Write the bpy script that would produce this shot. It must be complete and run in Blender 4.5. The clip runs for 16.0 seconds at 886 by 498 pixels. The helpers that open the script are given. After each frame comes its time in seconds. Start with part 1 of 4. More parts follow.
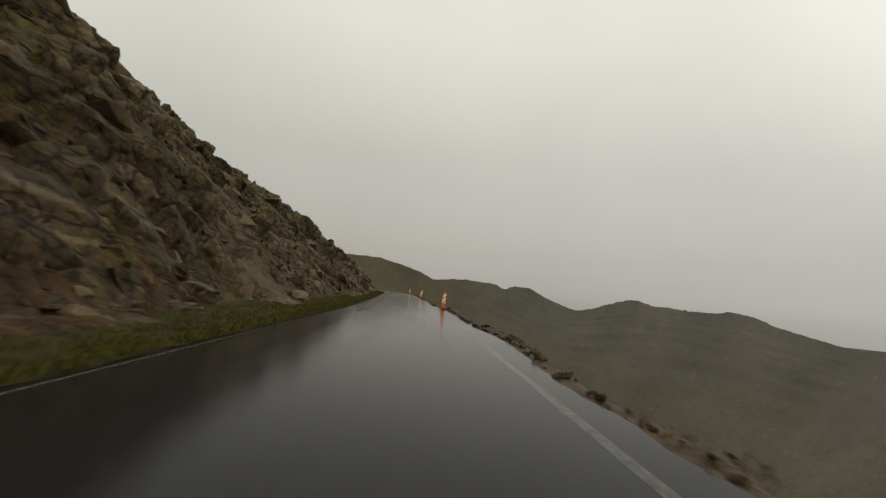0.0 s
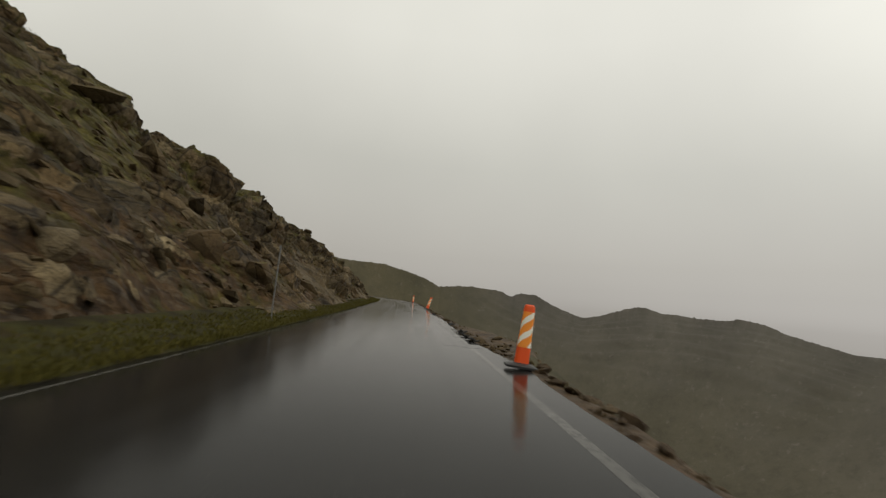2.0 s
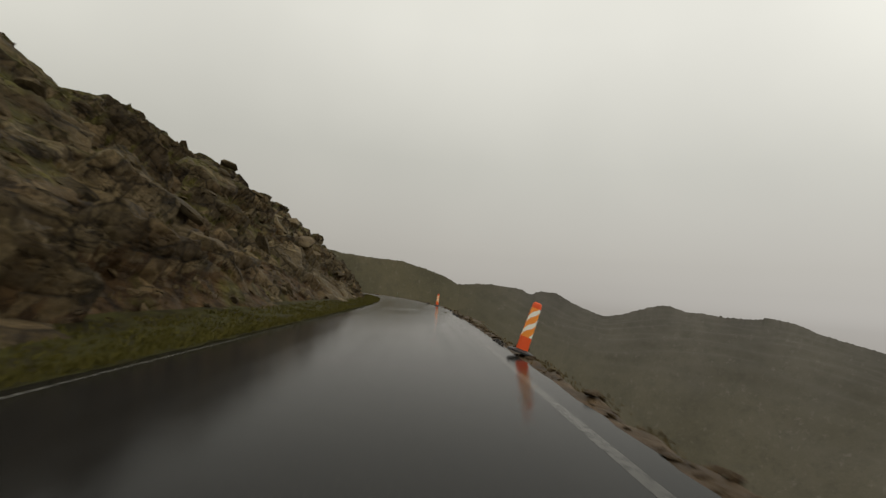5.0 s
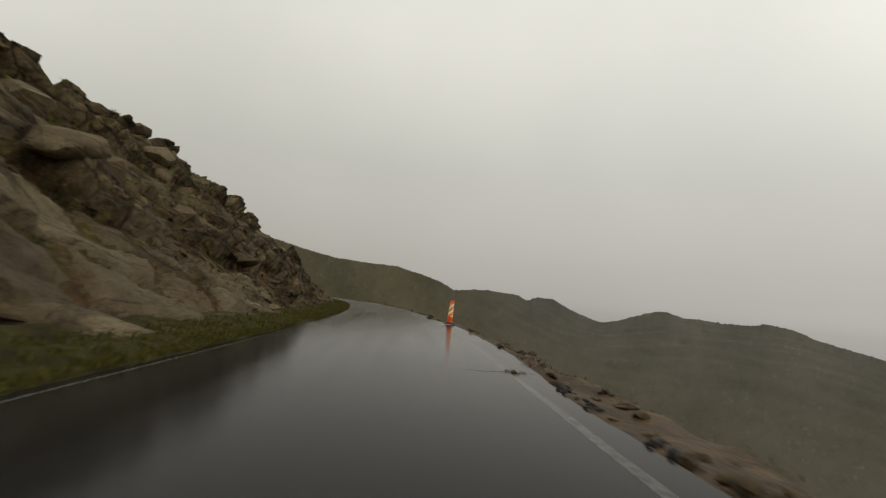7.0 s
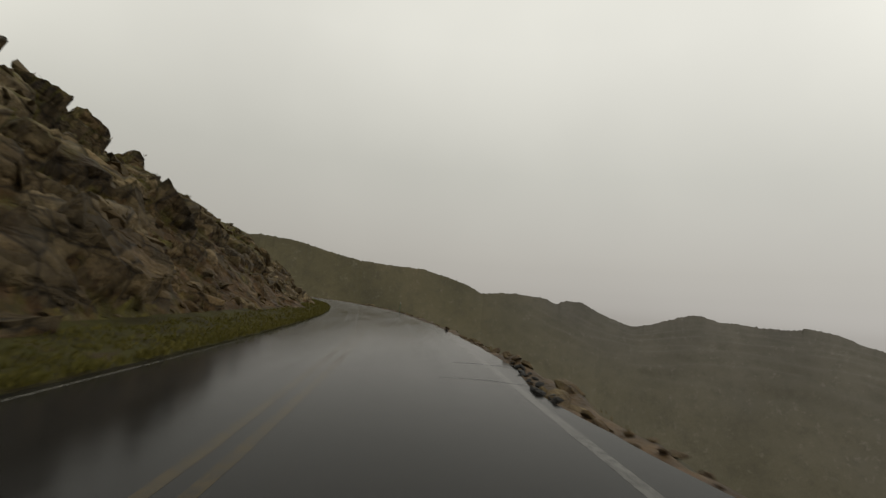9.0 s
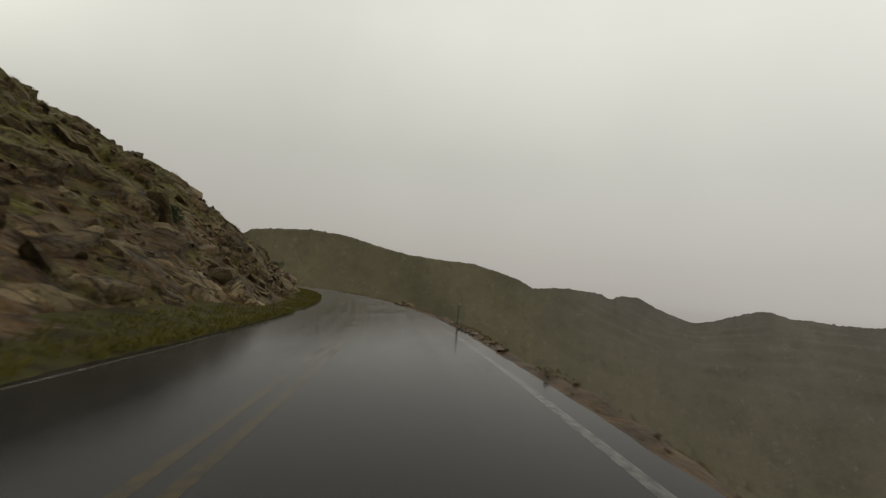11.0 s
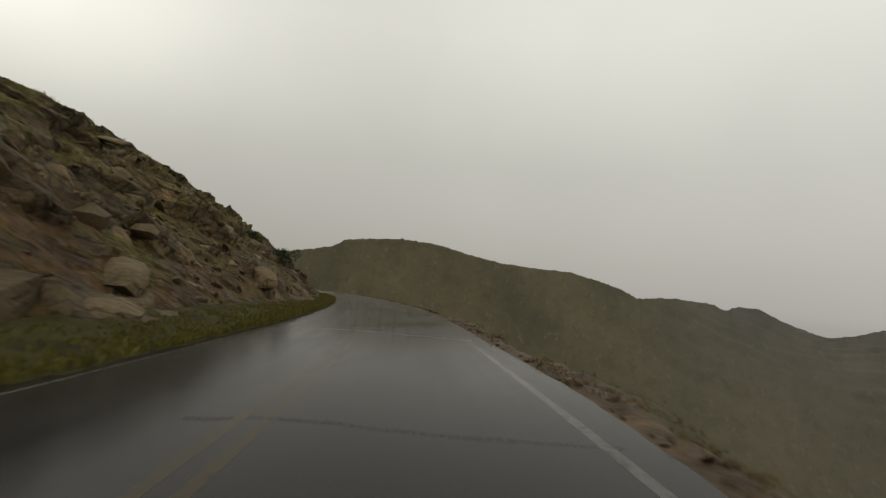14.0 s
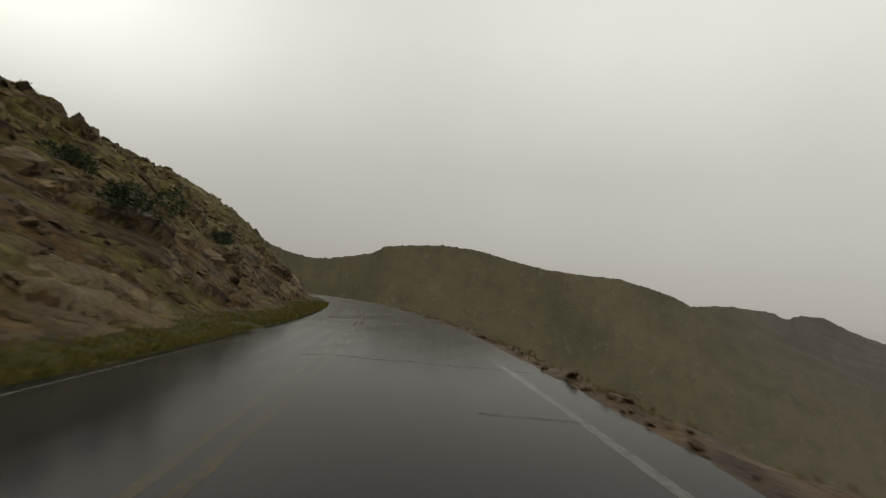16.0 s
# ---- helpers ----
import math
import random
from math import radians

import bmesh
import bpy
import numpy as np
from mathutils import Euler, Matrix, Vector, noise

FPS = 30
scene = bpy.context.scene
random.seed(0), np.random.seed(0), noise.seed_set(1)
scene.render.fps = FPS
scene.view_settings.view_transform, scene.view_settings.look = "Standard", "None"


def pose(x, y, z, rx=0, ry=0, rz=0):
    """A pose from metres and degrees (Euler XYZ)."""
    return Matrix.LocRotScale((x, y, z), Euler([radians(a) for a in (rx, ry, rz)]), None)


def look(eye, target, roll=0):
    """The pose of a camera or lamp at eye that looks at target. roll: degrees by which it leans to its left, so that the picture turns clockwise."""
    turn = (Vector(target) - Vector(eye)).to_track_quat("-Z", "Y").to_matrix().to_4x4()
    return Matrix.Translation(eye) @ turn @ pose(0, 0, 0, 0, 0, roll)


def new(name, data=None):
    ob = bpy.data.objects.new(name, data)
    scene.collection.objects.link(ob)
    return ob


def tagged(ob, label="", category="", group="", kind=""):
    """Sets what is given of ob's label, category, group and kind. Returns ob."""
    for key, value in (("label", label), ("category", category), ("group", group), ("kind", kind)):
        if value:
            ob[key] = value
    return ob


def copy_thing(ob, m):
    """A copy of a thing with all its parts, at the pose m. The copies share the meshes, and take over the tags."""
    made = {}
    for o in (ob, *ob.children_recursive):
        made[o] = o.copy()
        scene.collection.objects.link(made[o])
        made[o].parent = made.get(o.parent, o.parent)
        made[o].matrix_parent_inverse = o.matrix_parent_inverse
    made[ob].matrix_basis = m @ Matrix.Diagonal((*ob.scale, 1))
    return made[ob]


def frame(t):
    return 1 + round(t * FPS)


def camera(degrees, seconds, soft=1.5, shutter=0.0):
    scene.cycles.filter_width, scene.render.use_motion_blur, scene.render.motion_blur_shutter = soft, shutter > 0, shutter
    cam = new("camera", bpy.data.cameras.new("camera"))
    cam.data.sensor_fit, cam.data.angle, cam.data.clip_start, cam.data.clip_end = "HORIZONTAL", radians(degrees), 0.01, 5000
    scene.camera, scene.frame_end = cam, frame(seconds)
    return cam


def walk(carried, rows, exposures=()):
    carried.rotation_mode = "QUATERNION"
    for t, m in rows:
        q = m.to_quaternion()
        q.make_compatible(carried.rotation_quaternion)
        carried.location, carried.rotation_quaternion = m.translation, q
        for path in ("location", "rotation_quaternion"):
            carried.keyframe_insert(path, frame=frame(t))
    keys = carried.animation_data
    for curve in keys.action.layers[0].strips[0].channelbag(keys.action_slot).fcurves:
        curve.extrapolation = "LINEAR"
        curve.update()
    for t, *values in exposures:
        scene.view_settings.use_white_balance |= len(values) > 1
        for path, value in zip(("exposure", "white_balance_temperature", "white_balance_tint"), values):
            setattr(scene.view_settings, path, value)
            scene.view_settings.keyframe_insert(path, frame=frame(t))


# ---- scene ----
cam = camera(84.0, 16.0, soft=1.3, shutter=0.25)

# ---- camera path: seconds, x, y, z, yaw to the left, pitch, lean ----
PATH = [
    (0.0, 0.0, 0.0, 1.1, -2.55, 4.99, 5.0),
    (0.5, -0.0, 6.0, 1.1, -2.56, 4.99, 5.0),
    (1.0, -0.01, 12.0, 1.1, -2.4, 5.44, 5.0),
    (1.5, -0.03, 18.0, 1.1, -2.27, 5.62, 5.0),
    (2.0, -0.08, 24.0, 1.1, -1.88, 5.76, 5.0),
    (2.5, -0.19, 30.0, 1.1, -1.25, 5.72, 5.0),
    (3.0, -0.34, 36.0, 1.1, -0.81, 5.6, 5.0),
    (3.5, -0.55, 41.99, 1.1, -0.45, 5.53, 5.0),
    (4.0, -0.79, 47.99, 1.1, 0.04, 5.42, 5.0),
    (4.5, -1.07, 53.98, 1.1, 0.26, 5.35, 5.0),
    (5.0, -1.36, 59.97, 1.1, 0.19, 5.34, 5.0),
    (5.5, -1.63, 65.97, 1.1, -0.02, 5.39, 5.0),
    (6.0, -1.89, 71.96, 1.1, -0.23, 5.53, 5.0),
    (6.5, -2.13, 77.96, 1.1, -0.3, 5.74, 5.0),
    (7.0, -2.37, 83.95, 1.1, -0.24, 6.07, 5.0),
    (7.5, -2.65, 89.95, 1.1, 0.39, 6.15, 5.0),
    (8.0, -2.98, 95.94, 1.1, 0.94, 6.15, 5.0),
    (8.5, -3.4, 101.92, 1.1, 1.81, 6.11, 5.0),
    (9.0, -3.91, 107.9, 1.1, 2.82, 6.22, 5.0),
    (9.5, -4.53, 113.87, 1.1, 4.01, 6.09, 5.0),
    (10.0, -5.29, 119.82, 1.1, 5.36, 5.76, 5.0),
    (10.5, -6.2, 125.75, 1.1, 6.87, 5.41, 5.0),
    (11.0, -7.26, 131.66, 1.1, 8.5, 5.17, 5.0),
    (11.5, -8.5, 137.53, 1.1, 10.24, 5.21, 5.0),
    (12.0, -9.93, 143.35, 1.1, 12.09, 5.39, 5.0),
    (12.5, -11.53, 149.14, 1.1, 13.87, 5.29, 5.0),
    (13.0, -13.32, 154.86, 1.1, 15.67, 5.44, 5.0),
    (13.5, -15.29, 160.53, 1.1, 17.54, 5.65, 5.0),
    (14.0, -17.43, 166.14, 1.1, 19.16, 5.42, 5.0),
    (14.5, -19.71, 171.69, 1.1, 20.52, 5.42, 5.0),
    (15.0, -22.11, 177.18, 1.1, 21.64, 5.76, 5.0),
    (15.5, -24.63, 182.63, 1.1, 22.83, 5.93, 5.0),
    (16.0, -27.24, 188.03, 1.1, 23.92, 5.91, 5.0),
]
walk(cam, [(t, pose(x, y, z, 90 + pitch, 0, yaw) @ pose(0, 0, 0, 0, 0, lean)) for t, x, y, z, yaw, pitch, lean in PATH],
     [(0.0, 0.0), (16.0, 0.0)])

# ---- overcast sky and a veiled sun ----
world = bpy.data.worlds.new("overcast_sky")
scene.world = world
world.use_nodes = True
wt = world.node_tree
wt.nodes.clear()
w_out = wt.nodes.new("ShaderNodeOutputWorld")
w_bg = wt.nodes.new("ShaderNodeBackground")
w_sky = wt.nodes.new("ShaderNodeTexSky")
w_sky.sky_type = "NISHITA"
w_sky.sun_disc = False
w_sky.sun_elevation = radians(48)
w_sky.sun_rotation = radians(55)
w_grey = wt.nodes.new("ShaderNodeHueSaturation")
w_grey.inputs["Saturation"].default_value = 0.0
w_grey.inputs["Value"].default_value = 0.02
w_co = wt.nodes.new("ShaderNodeTexCoord")
w_sep = wt.nodes.new("ShaderNodeSeparateXYZ")
w_ramp = wt.nodes.new("ShaderNodeValToRGB")
w_noise = wt.nodes.new("ShaderNodeTexNoise")
w_noise.inputs["Scale"].default_value = 1.6
w_noise.inputs["Detail"].default_value = 4.0
w_map = wt.nodes.new("ShaderNodeMapRange")
w_map.inputs["From Min"].default_value = 0.3
w_map.inputs["From Max"].default_value = 0.7
w_map.inputs["To Min"].default_value = 0.93
w_map.inputs["To Max"].default_value = 1.07
w_mul = wt.nodes.new("ShaderNodeVectorMath")
w_mul.operation = "SCALE"
w_add = wt.nodes.new("ShaderNodeVectorMath")
w_add.operation = "ADD"
CLOUD = [(0.0, (0.265, 0.244, 0.214)), (0.10, (0.329, 0.311, 0.270)), (0.26, (0.415, 0.408, 0.358)),
         (0.48, (0.623, 0.613, 0.55)), (1.0, (0.865, 0.856, 0.775))]
els = w_ramp.color_ramp.elements
while len(els) < len(CLOUD):
    els.new(0.5)
for e, (p, c) in zip(els, CLOUD):
    e.position, e.color = p, (*c, 1)
wt.links.new(w_co.outputs["Generated"], w_sep.inputs[0])
wt.links.new(w_sep.outputs["Z"], w_ramp.inputs["Fac"])
wt.links.new(w_co.outputs["Generated"], w_noise.inputs["Vector"])
wt.links.new(w_noise.outputs[0], w_map.inputs["Value"])
w_abs = wt.nodes.new("ShaderNodeMath")
w_abs.operation = "ABSOLUTE"
w_side = wt.nodes.new("ShaderNodeMapRange")
w_side.inputs["From Min"].default_value, w_side.inputs["From Max"].default_value = 0.42, 1.0
w_side.inputs["To Min"].default_value, w_side.inputs["To Max"].default_value = 0.0, 0.62
w_side.interpolation_type = "SMOOTHSTEP"
w_high = wt.nodes.new("ShaderNodeMapRange")
w_high.interpolation_type = "SMOOTHSTEP"
w_high.inputs["From Min"].default_value, w_high.inputs["From Max"].default_value = 0.12, 0.45
w_far = wt.nodes.new("ShaderNodeMapRange")
w_far.inputs["From Min"].default_value, w_far.inputs["From Max"].default_value = 0.62, 0.95
w_far.inputs["To Min"].default_value, w_far.inputs["To Max"].default_value = 0.0, 0.55
w_far.interpolation_type = "SMOOTHSTEP"
w_both = wt.nodes.new("ShaderNodeMath")
w_both.operation = "ADD"
w_glow = wt.nodes.new("ShaderNodeMath")
w_glow.operation = "MULTIPLY_ADD"
w_glow.inputs[2].default_value = 1.0
w_thin = wt.nodes.new("ShaderNodeVectorMath")
w_thin.operation = "SCALE"
wt.links.new(w_sep.outputs["X"], w_abs.inputs[0])
wt.links.new(w_abs.outputs[0], w_side.inputs["Value"])
wt.links.new(w_sep.outputs["Z"], w_high.inputs["Value"])
wt.links.new(w_abs.outputs[0], w_far.inputs["Value"])
wt.links.new(w_side.outputs["Result"], w_both.inputs[0])
wt.links.new(w_far.outputs["Result"], w_both.inputs[1])
wt.links.new(w_both.outputs[0], w_glow.inputs[0])
wt.links.new(w_high.outputs["Result"], w_glow.inputs[1])
wt.links.new(w_ramp.outputs["Color"], w_thin.inputs[0])
wt.links.new(w_glow.outputs[0], w_thin.inputs["Scale"])
wt.links.new(w_thin.outputs[0], w_mul.inputs[0])
wt.links.new(w_map.outputs["Result"], w_mul.inputs["Scale"])
wt.links.new(w_sky.outputs["Color"], w_grey.inputs["Color"])
wt.links.new(w_mul.outputs[0], w_add.inputs[0])
wt.links.new(w_grey.outputs["Color"], w_add.inputs[1])
wt.links.new(w_add.outputs[0], w_bg.inputs["Color"])
w_bg.inputs["Strength"].default_value = 1.0
wt.links.new(w_bg.outputs[0], w_out.inputs["Surface"])

sun_data = bpy.data.lights.new("veiled_sun", "SUN")
sun_data.energy, sun_data.angle, sun_data.color = 0.5, radians(30), (1.0, 0.97, 0.92)
sun = new("veiled_sun", sun_data)
sun.matrix_basis = look((60, 60, 90), (0, 100, 0))


# ---- materials ----
class Nodes:
    """A small wrapper for building one node material."""

    def __init__(self, name, rough=0.6, metal=0.0, spec=0.5):
        self.mat = bpy.data.materials.new(name)
        self.mat.use_nodes = True
        self.tree = self.mat.node_tree
        self.bsdf = self.tree.nodes["Principled BSDF"]
        self.bsdf.inputs["Roughness"].default_value = rough
        self.bsdf.inputs["Metallic"].default_value = metal
        self.bsdf.inputs["Specular IOR Level"].default_value = spec
        self.geo = self.tree.nodes.new("ShaderNodeNewGeometry")
        self.pos = self.geo.outputs["Position"]

    def node(self, kind, **values):
        n = self.tree.nodes.new(kind)
        for key, value in values.items():
            n.inputs[key.replace("_", " ")].default_value = value
        return n

    def link(self, a, b):
        self.tree.links.new(a, b)

    def stretched(self, sx, sy, sz, turn=(0, 0, 0)):
        m = self.tree.nodes.new("ShaderNodeMapping")
        m.inputs["Scale"].default_value = (sx, sy, sz)
        m.inputs["Rotation"].default_value = [radians(a) for a in turn]
        self.link(self.pos, m.inputs["Vector"])
        return m.outputs[0]

    def noise(self, scale, detail=4.0, rough=0.55, vector=None, distortion=0.0):
        n = self.node("ShaderNodeTexNoise", Scale=scale, Detail=detail, Roughness=rough, Distortion=distortion)
        self.link(vector or self.pos, n.inputs["Vector"])
        return n.outputs[0]

    def cells(self, scale, vector=None, feature="F1"):
        n = self.node("ShaderNodeTexVoronoi", Scale=scale)
        n.feature = feature
        self.link(vector or self.pos, n.inputs["Vector"])
        return n

    def range(self, value, a, b, c=0.0, d=1.0):
        n = self.tree.nodes.new("ShaderNodeMapRange")
        for key, v in zip(("From Min", "From Max", "To Min", "To Max"), (a, b, c, d)):
            n.inputs[key].default_value = v
        self.link(value, n.inputs["Value"])
        return n.outputs[0]

    def math(self, op, a, b):
        n = self.tree.nodes.new("ShaderNodeMath")
        n.operation = op
        for i, v in enumerate((a, b)):
            if isinstance(v, (int, float)):
                n.inputs[i].default_value = v
            else:
                self.link(v, n.inputs[i])
        return n.outputs[0]

    def mix(self, fac, a, b, blend="MIX"):
        n = self.tree.nodes.new("ShaderNodeMix")
        n.data_type, n.blend_type = "RGBA", blend
        for socket, v in ((n.inputs[0], fac), (n.inputs[6], a), (n.inputs[7], b)):
            if isinstance(v, (int, float)):
                socket.default_value = v
            elif isinstance(v, tuple):
                socket.default_value = (*v, 1)
            else:
                self.link(v, socket)
        return n.outputs[2]

    def ramp(self, value, stops):
        n = self.tree.nodes.new("ShaderNodeValToRGB")
        e = n.color_ramp.elements
        while len(e) < len(stops):
            e.new(0.5)
        for el, (p, c) in zip(e, stops):
            el.position, el.color = p, (*c, 1)
        self.link(value, n.inputs["Fac"])
        return n.outputs["Color"]

    def up(self):
        s = self.tree.nodes.new("ShaderNodeSeparateXYZ")
        self.link(self.geo.outputs["Normal"], s.inputs[0])
        return s.outputs["Z"]

    def bump(self, height, strength=0.5, distance=0.05, after=None):
        b = self.node("ShaderNodeBump", Strength=strength, Distance=distance)
        self.link(height, b.inputs["Height"])
        if after:
            self.link(after, b.inputs["Normal"])
        return b.outputs[0]

    def done(self, colour, rough=None, normal=None):
        for key, v in (("Base Color", colour), ("Roughness", rough), ("Normal", normal)):
            if v is None:
                continue
            if isinstance(v, tuple):
                self.bsdf.inputs[key].default_value = (*v, 1)
            elif isinstance(v, (int, float)):
                self.bsdf.inputs[key].default_value = v
            else:
                self.link(v, self.bsdf.inputs[key])
        return self.mat


BED = (Vector((0.12, 0.96, -0.24)).normalized(), Vector((0.80, 0.05, 0.60)), Vector((-0.57, 0.27, 0.77)))


def bedded(n, along, across):
    """Coordinates drawn out along the dip of the rock's beds."""
    c = n.tree.nodes.new("ShaderNodeCombineXYZ")
    for i, (axis, k) in enumerate(zip(BED, (along, across, across))):
        d = n.tree.nodes.new("ShaderNodeVectorMath")
        d.operation = "DOT_PRODUCT"
        n.link(n.pos, d.inputs[0])
        d.inputs[1].default_value = axis * k
        n.link(d.outputs["Value"], c.inputs[i])
    return c.outputs[0]


def rock_material(name, pieces=False):
    """Wet granite; the hillside's own material adds earth and moss where no rock stands out."""
    n = Nodes(name, spec=0.14)
    bed = bedded(n, 0.5, 1.0)
    slope = name == "weathered_granite"
    if slope:
        attrs = {}
        for key in ("rock", "tone", "bare", "turf", "gap_shade"):
            at = n.tree.nodes.new("ShaderNodeAttribute")
            at.attribute_name = key
            attrs[key] = at.outputs["Fac"]
        source = attrs["tone"]
    elif pieces:
        source = n.tree.nodes.new("ShaderNodeObjectInfo").outputs["Random"]
    else:
        source = n.range(n.geo.outputs["Random Per Island"], 0.0, 1.0, 0.0, 0.6)
    if pieces:
        source = n.range(source, 0.0, 1.0, 0.28, 0.85)
    stone = n.ramp(source, [(0.0, (0.050, 0.038, 0.020)), (0.3, (0.102, 0.077, 0.040)), (0.65, (0.153, 0.117, 0.064)), (1.0, (0.205, 0.167, 0.100))])
    if slope:
        stone = n.mix(n.math("MULTIPLY", attrs["bare"], 0.85), stone, n.ramp(source, [(0.1, (0.084, 0.068, 0.040)), (0.9, (0.138, 0.112, 0.068))]))
    patch = n.noise(0.9, 8, 0.68, bed)
    grain = n.ramp(patch, [(0.30, (0.20, 0.18, 0.165)), (0.45, (0.78, 0.76, 0.74)), (0.66, (1.25, 1.23, 1.20))])
    if slope:
        stone = n.mix(n.math("SUBTRACT", 0.85, n.math("MULTIPLY", attrs["bare"], 0.5)), stone, grain, "MULTIPLY")
    else:
        stone = n.mix(0.85, stone, grain, "MULTIPLY")
    rust = n.range(n.noise(0.35, 6, 0.68), 0.46, 0.62, 0.0, 0.75)
    stone = n.mix(rust, stone, n.ramp(patch, [(0.3, (0.054, 0.033, 0.014)), (0.7, (0.152, 0.100, 0.046))]))
    stone = n.mix(n.range(n.noise(16.0, 5, 0.75), 0.45, 0.62, 0.0, 0.6), stone, (0.04, 0.030, 0.020))
    seam = n.noise(1.6, 6, 0.6, bed, 0.4)
    line = n.math("ABSOLUTE", n.math("SUBTRACT", seam, 0.5), 0.0)
    stone = n.mix(n.range(line, 0.0, 0.018, 0.3, 0.0), stone, (0.014, 0.010, 0.007))
    beds = n.noise(0.85, 5, 0.5, bedded(n, 0.22, 1.5), 0.3)
    parting = n.math("ABSOLUTE", n.math("SUBTRACT", beds, 0.5), 0.0)
    stone = n.mix(n.math("MULTIPLY", n.range(parting, 0.002, 0.022, 0.75, 0.0), n.range(n.noise(0.4, 3), 0.45, 0.6)), stone, (0.012, 0.009, 0.006))
    block = bedded(n, 0.62, 1.05)
    chunk, chip = n.cells(0.95, block), n.cells(2.7, block)
    joint = n.cells(0.95, block, "DISTANCE_TO_EDGE")
    if slope:
        broken = n.math("SUBTRACT", 1.0, n.math("MULTIPLY", attrs["bare"], 0.85))
        stone = n.mix(broken, stone, n.ramp(chunk.outputs["Color"], [(0.15, (0.50, 0.49, 0.48)), (0.85, (1.30, 1.29, 1.27))]), "MULTIPLY")
        stone = n.mix(n.math("MULTIPLY", broken, 0.8), stone, n.ramp(chip.outputs["Color"], [(0.15, (0.60, 0.59, 0.58)), (0.85, (1.25, 1.24, 1.22))]), "MULTIPLY")
        stone = n.mix(n.math("MULTIPLY", broken, n.range(joint.outputs["Distance"], 0.0, 0.05, 0.85, 0.0)), stone, (0.011, 0.008, 0.005))
    moss_col = n.ramp(n.noise(2.2, 6, 0.7), [(0.3, (0.020, 0.017, 0.006)), (0.5, (0.056, 0.049, 0.012)), (0.62, (0.104, 0.091, 0.020)), (0.78, (0.150, 0.118, 0.035))])
    col = stone
    relief = n.bump(n.range(parting, 0.0, 0.04), 0.5, 0.08, n.bump(seam, 0.7, 0.14))
    if slope:
        facet = n.math("MULTIPLY", n.range(chunk.outputs["Distance"], 0.0, 0.9, 1.0, 0.0), broken)
        relief = n.bump(facet, 1.0, 0.45, relief)
        relief = n.bump(n.math("MULTIPLY", n.range(chip.outputs["Distance"], 0.0, 0.9, 1.0, 0.0), broken), 0.9, 0.16, relief)
    relief = n.bump(n.noise(9, 7, 0.75), 0.8, 0.05, relief)
    if slope:
        shown = n.range(n.math("ADD", attrs["rock"], n.math("MULTIPLY", n.math("SUBTRACT", n.noise(3.0, 5, 0.7), 0.5), 0.7)), 0.42, 0.58)
        gravel = n.cells(5.5, bed)
        grit = n.math("MULTIPLY", n.range(gravel.outputs["Color"], 0.55, 0.75), n.range(gravel.outputs["Distance"], 0.55, 0.40))
        earth = n.ramp(n.noise(1.4, 7, 0.72), [(0.32, (0.008, 0.005, 0.0025)), (0.45, (0.034, 0.0195, 0.0083)), (0.58, (0.076, 0.044, 0.0178)), (0.74, (0.130, 0.080, 0.036))])
        earth = n.mix(n.math("MULTIPLY", grit, 0.55), earth, (0.105, 0.082, 0.052))
        sod = n.range(n.math("ADD", n.noise(0.42, 7, 0.72), n.math("MULTIPLY", attrs["turf"], 0.17)), 0.50, 0.61, 0.0, 0.85)
        earth = n.mix(sod, earth, moss_col)
        col = n.mix(shown, earth, stone)
        # shade in the crevices between blocks, painted over earth and stone
        col = n.mix(n.range(n.math("ADD", attrs["gap_shade"], n.math("MULTIPLY", n.noise(2.5, 4, 0.7), 0.4)), 0.45, 0.85, 0.0, 0.85), col, (0.013, 0.009, 0.005))
        lichen = n.math("MULTIPLY", n.range(n.up(), 0.36, 0.66), n.range(n.noise(0.45, 8, 0.75), 0.43, 0.53, 0.0, 0.95))
        col = n.mix(n.math("MULTIPLY", lichen, attrs["turf"]), col, moss_col)
        relief = n.bump(n.math("MULTIPLY", grit, n.math("SUBTRACT", 1.0, shown)), 0.5, 0.06, relief)
    else:
        green = n.math("MULTIPLY", n.range(n.up(), 0.5, 0.85), n.range(n.noise(0.7, 6, 0.7), 0.56, 0.66, 0.0, 0.7))
        col = n.mix(green, col, moss_col)
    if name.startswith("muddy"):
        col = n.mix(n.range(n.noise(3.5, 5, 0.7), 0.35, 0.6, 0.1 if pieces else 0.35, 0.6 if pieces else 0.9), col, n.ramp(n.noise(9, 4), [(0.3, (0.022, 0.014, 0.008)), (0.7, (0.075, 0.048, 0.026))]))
    return n.done(col, n.range(n.noise(1.3, 4), 0.3, 0.7, 0.6, 0.9), relief)


def heath_material(name, stops, rocky=0.3):
    """Wet mountain heath: dead grass, low shrubs, bare stone."""
    n = Nodes(name, rough=0.85, spec=0.2)
    a = n.noise(0.035, 7, 0.55)
    b = n.noise(0.6, 5, 0.65)
    col = n.ramp(a, stops)
    col = n.mix(n.range(b, 0.35, 0.7, 0.0, 0.5), col, (0.046, 0.041, 0.022))
    stone = n.math("MULTIPLY", n.range(n.noise(0.11, 6, 0.7), 0.56, 0.64), rocky)
    col = n.mix(stone, col, (0.17, 0.155, 0.135))
    clump = n.range(n.noise(0.22, 9, 0.78), 0.46, 0.60, 0.0, 0.75)
    col = n.mix(clump, col, (0.030, 0.027, 0.015))
    relief = n.bump(n.noise(1.5, 7, 0.7), 0.18, 0.5)
    return n.done(col, None, relief)


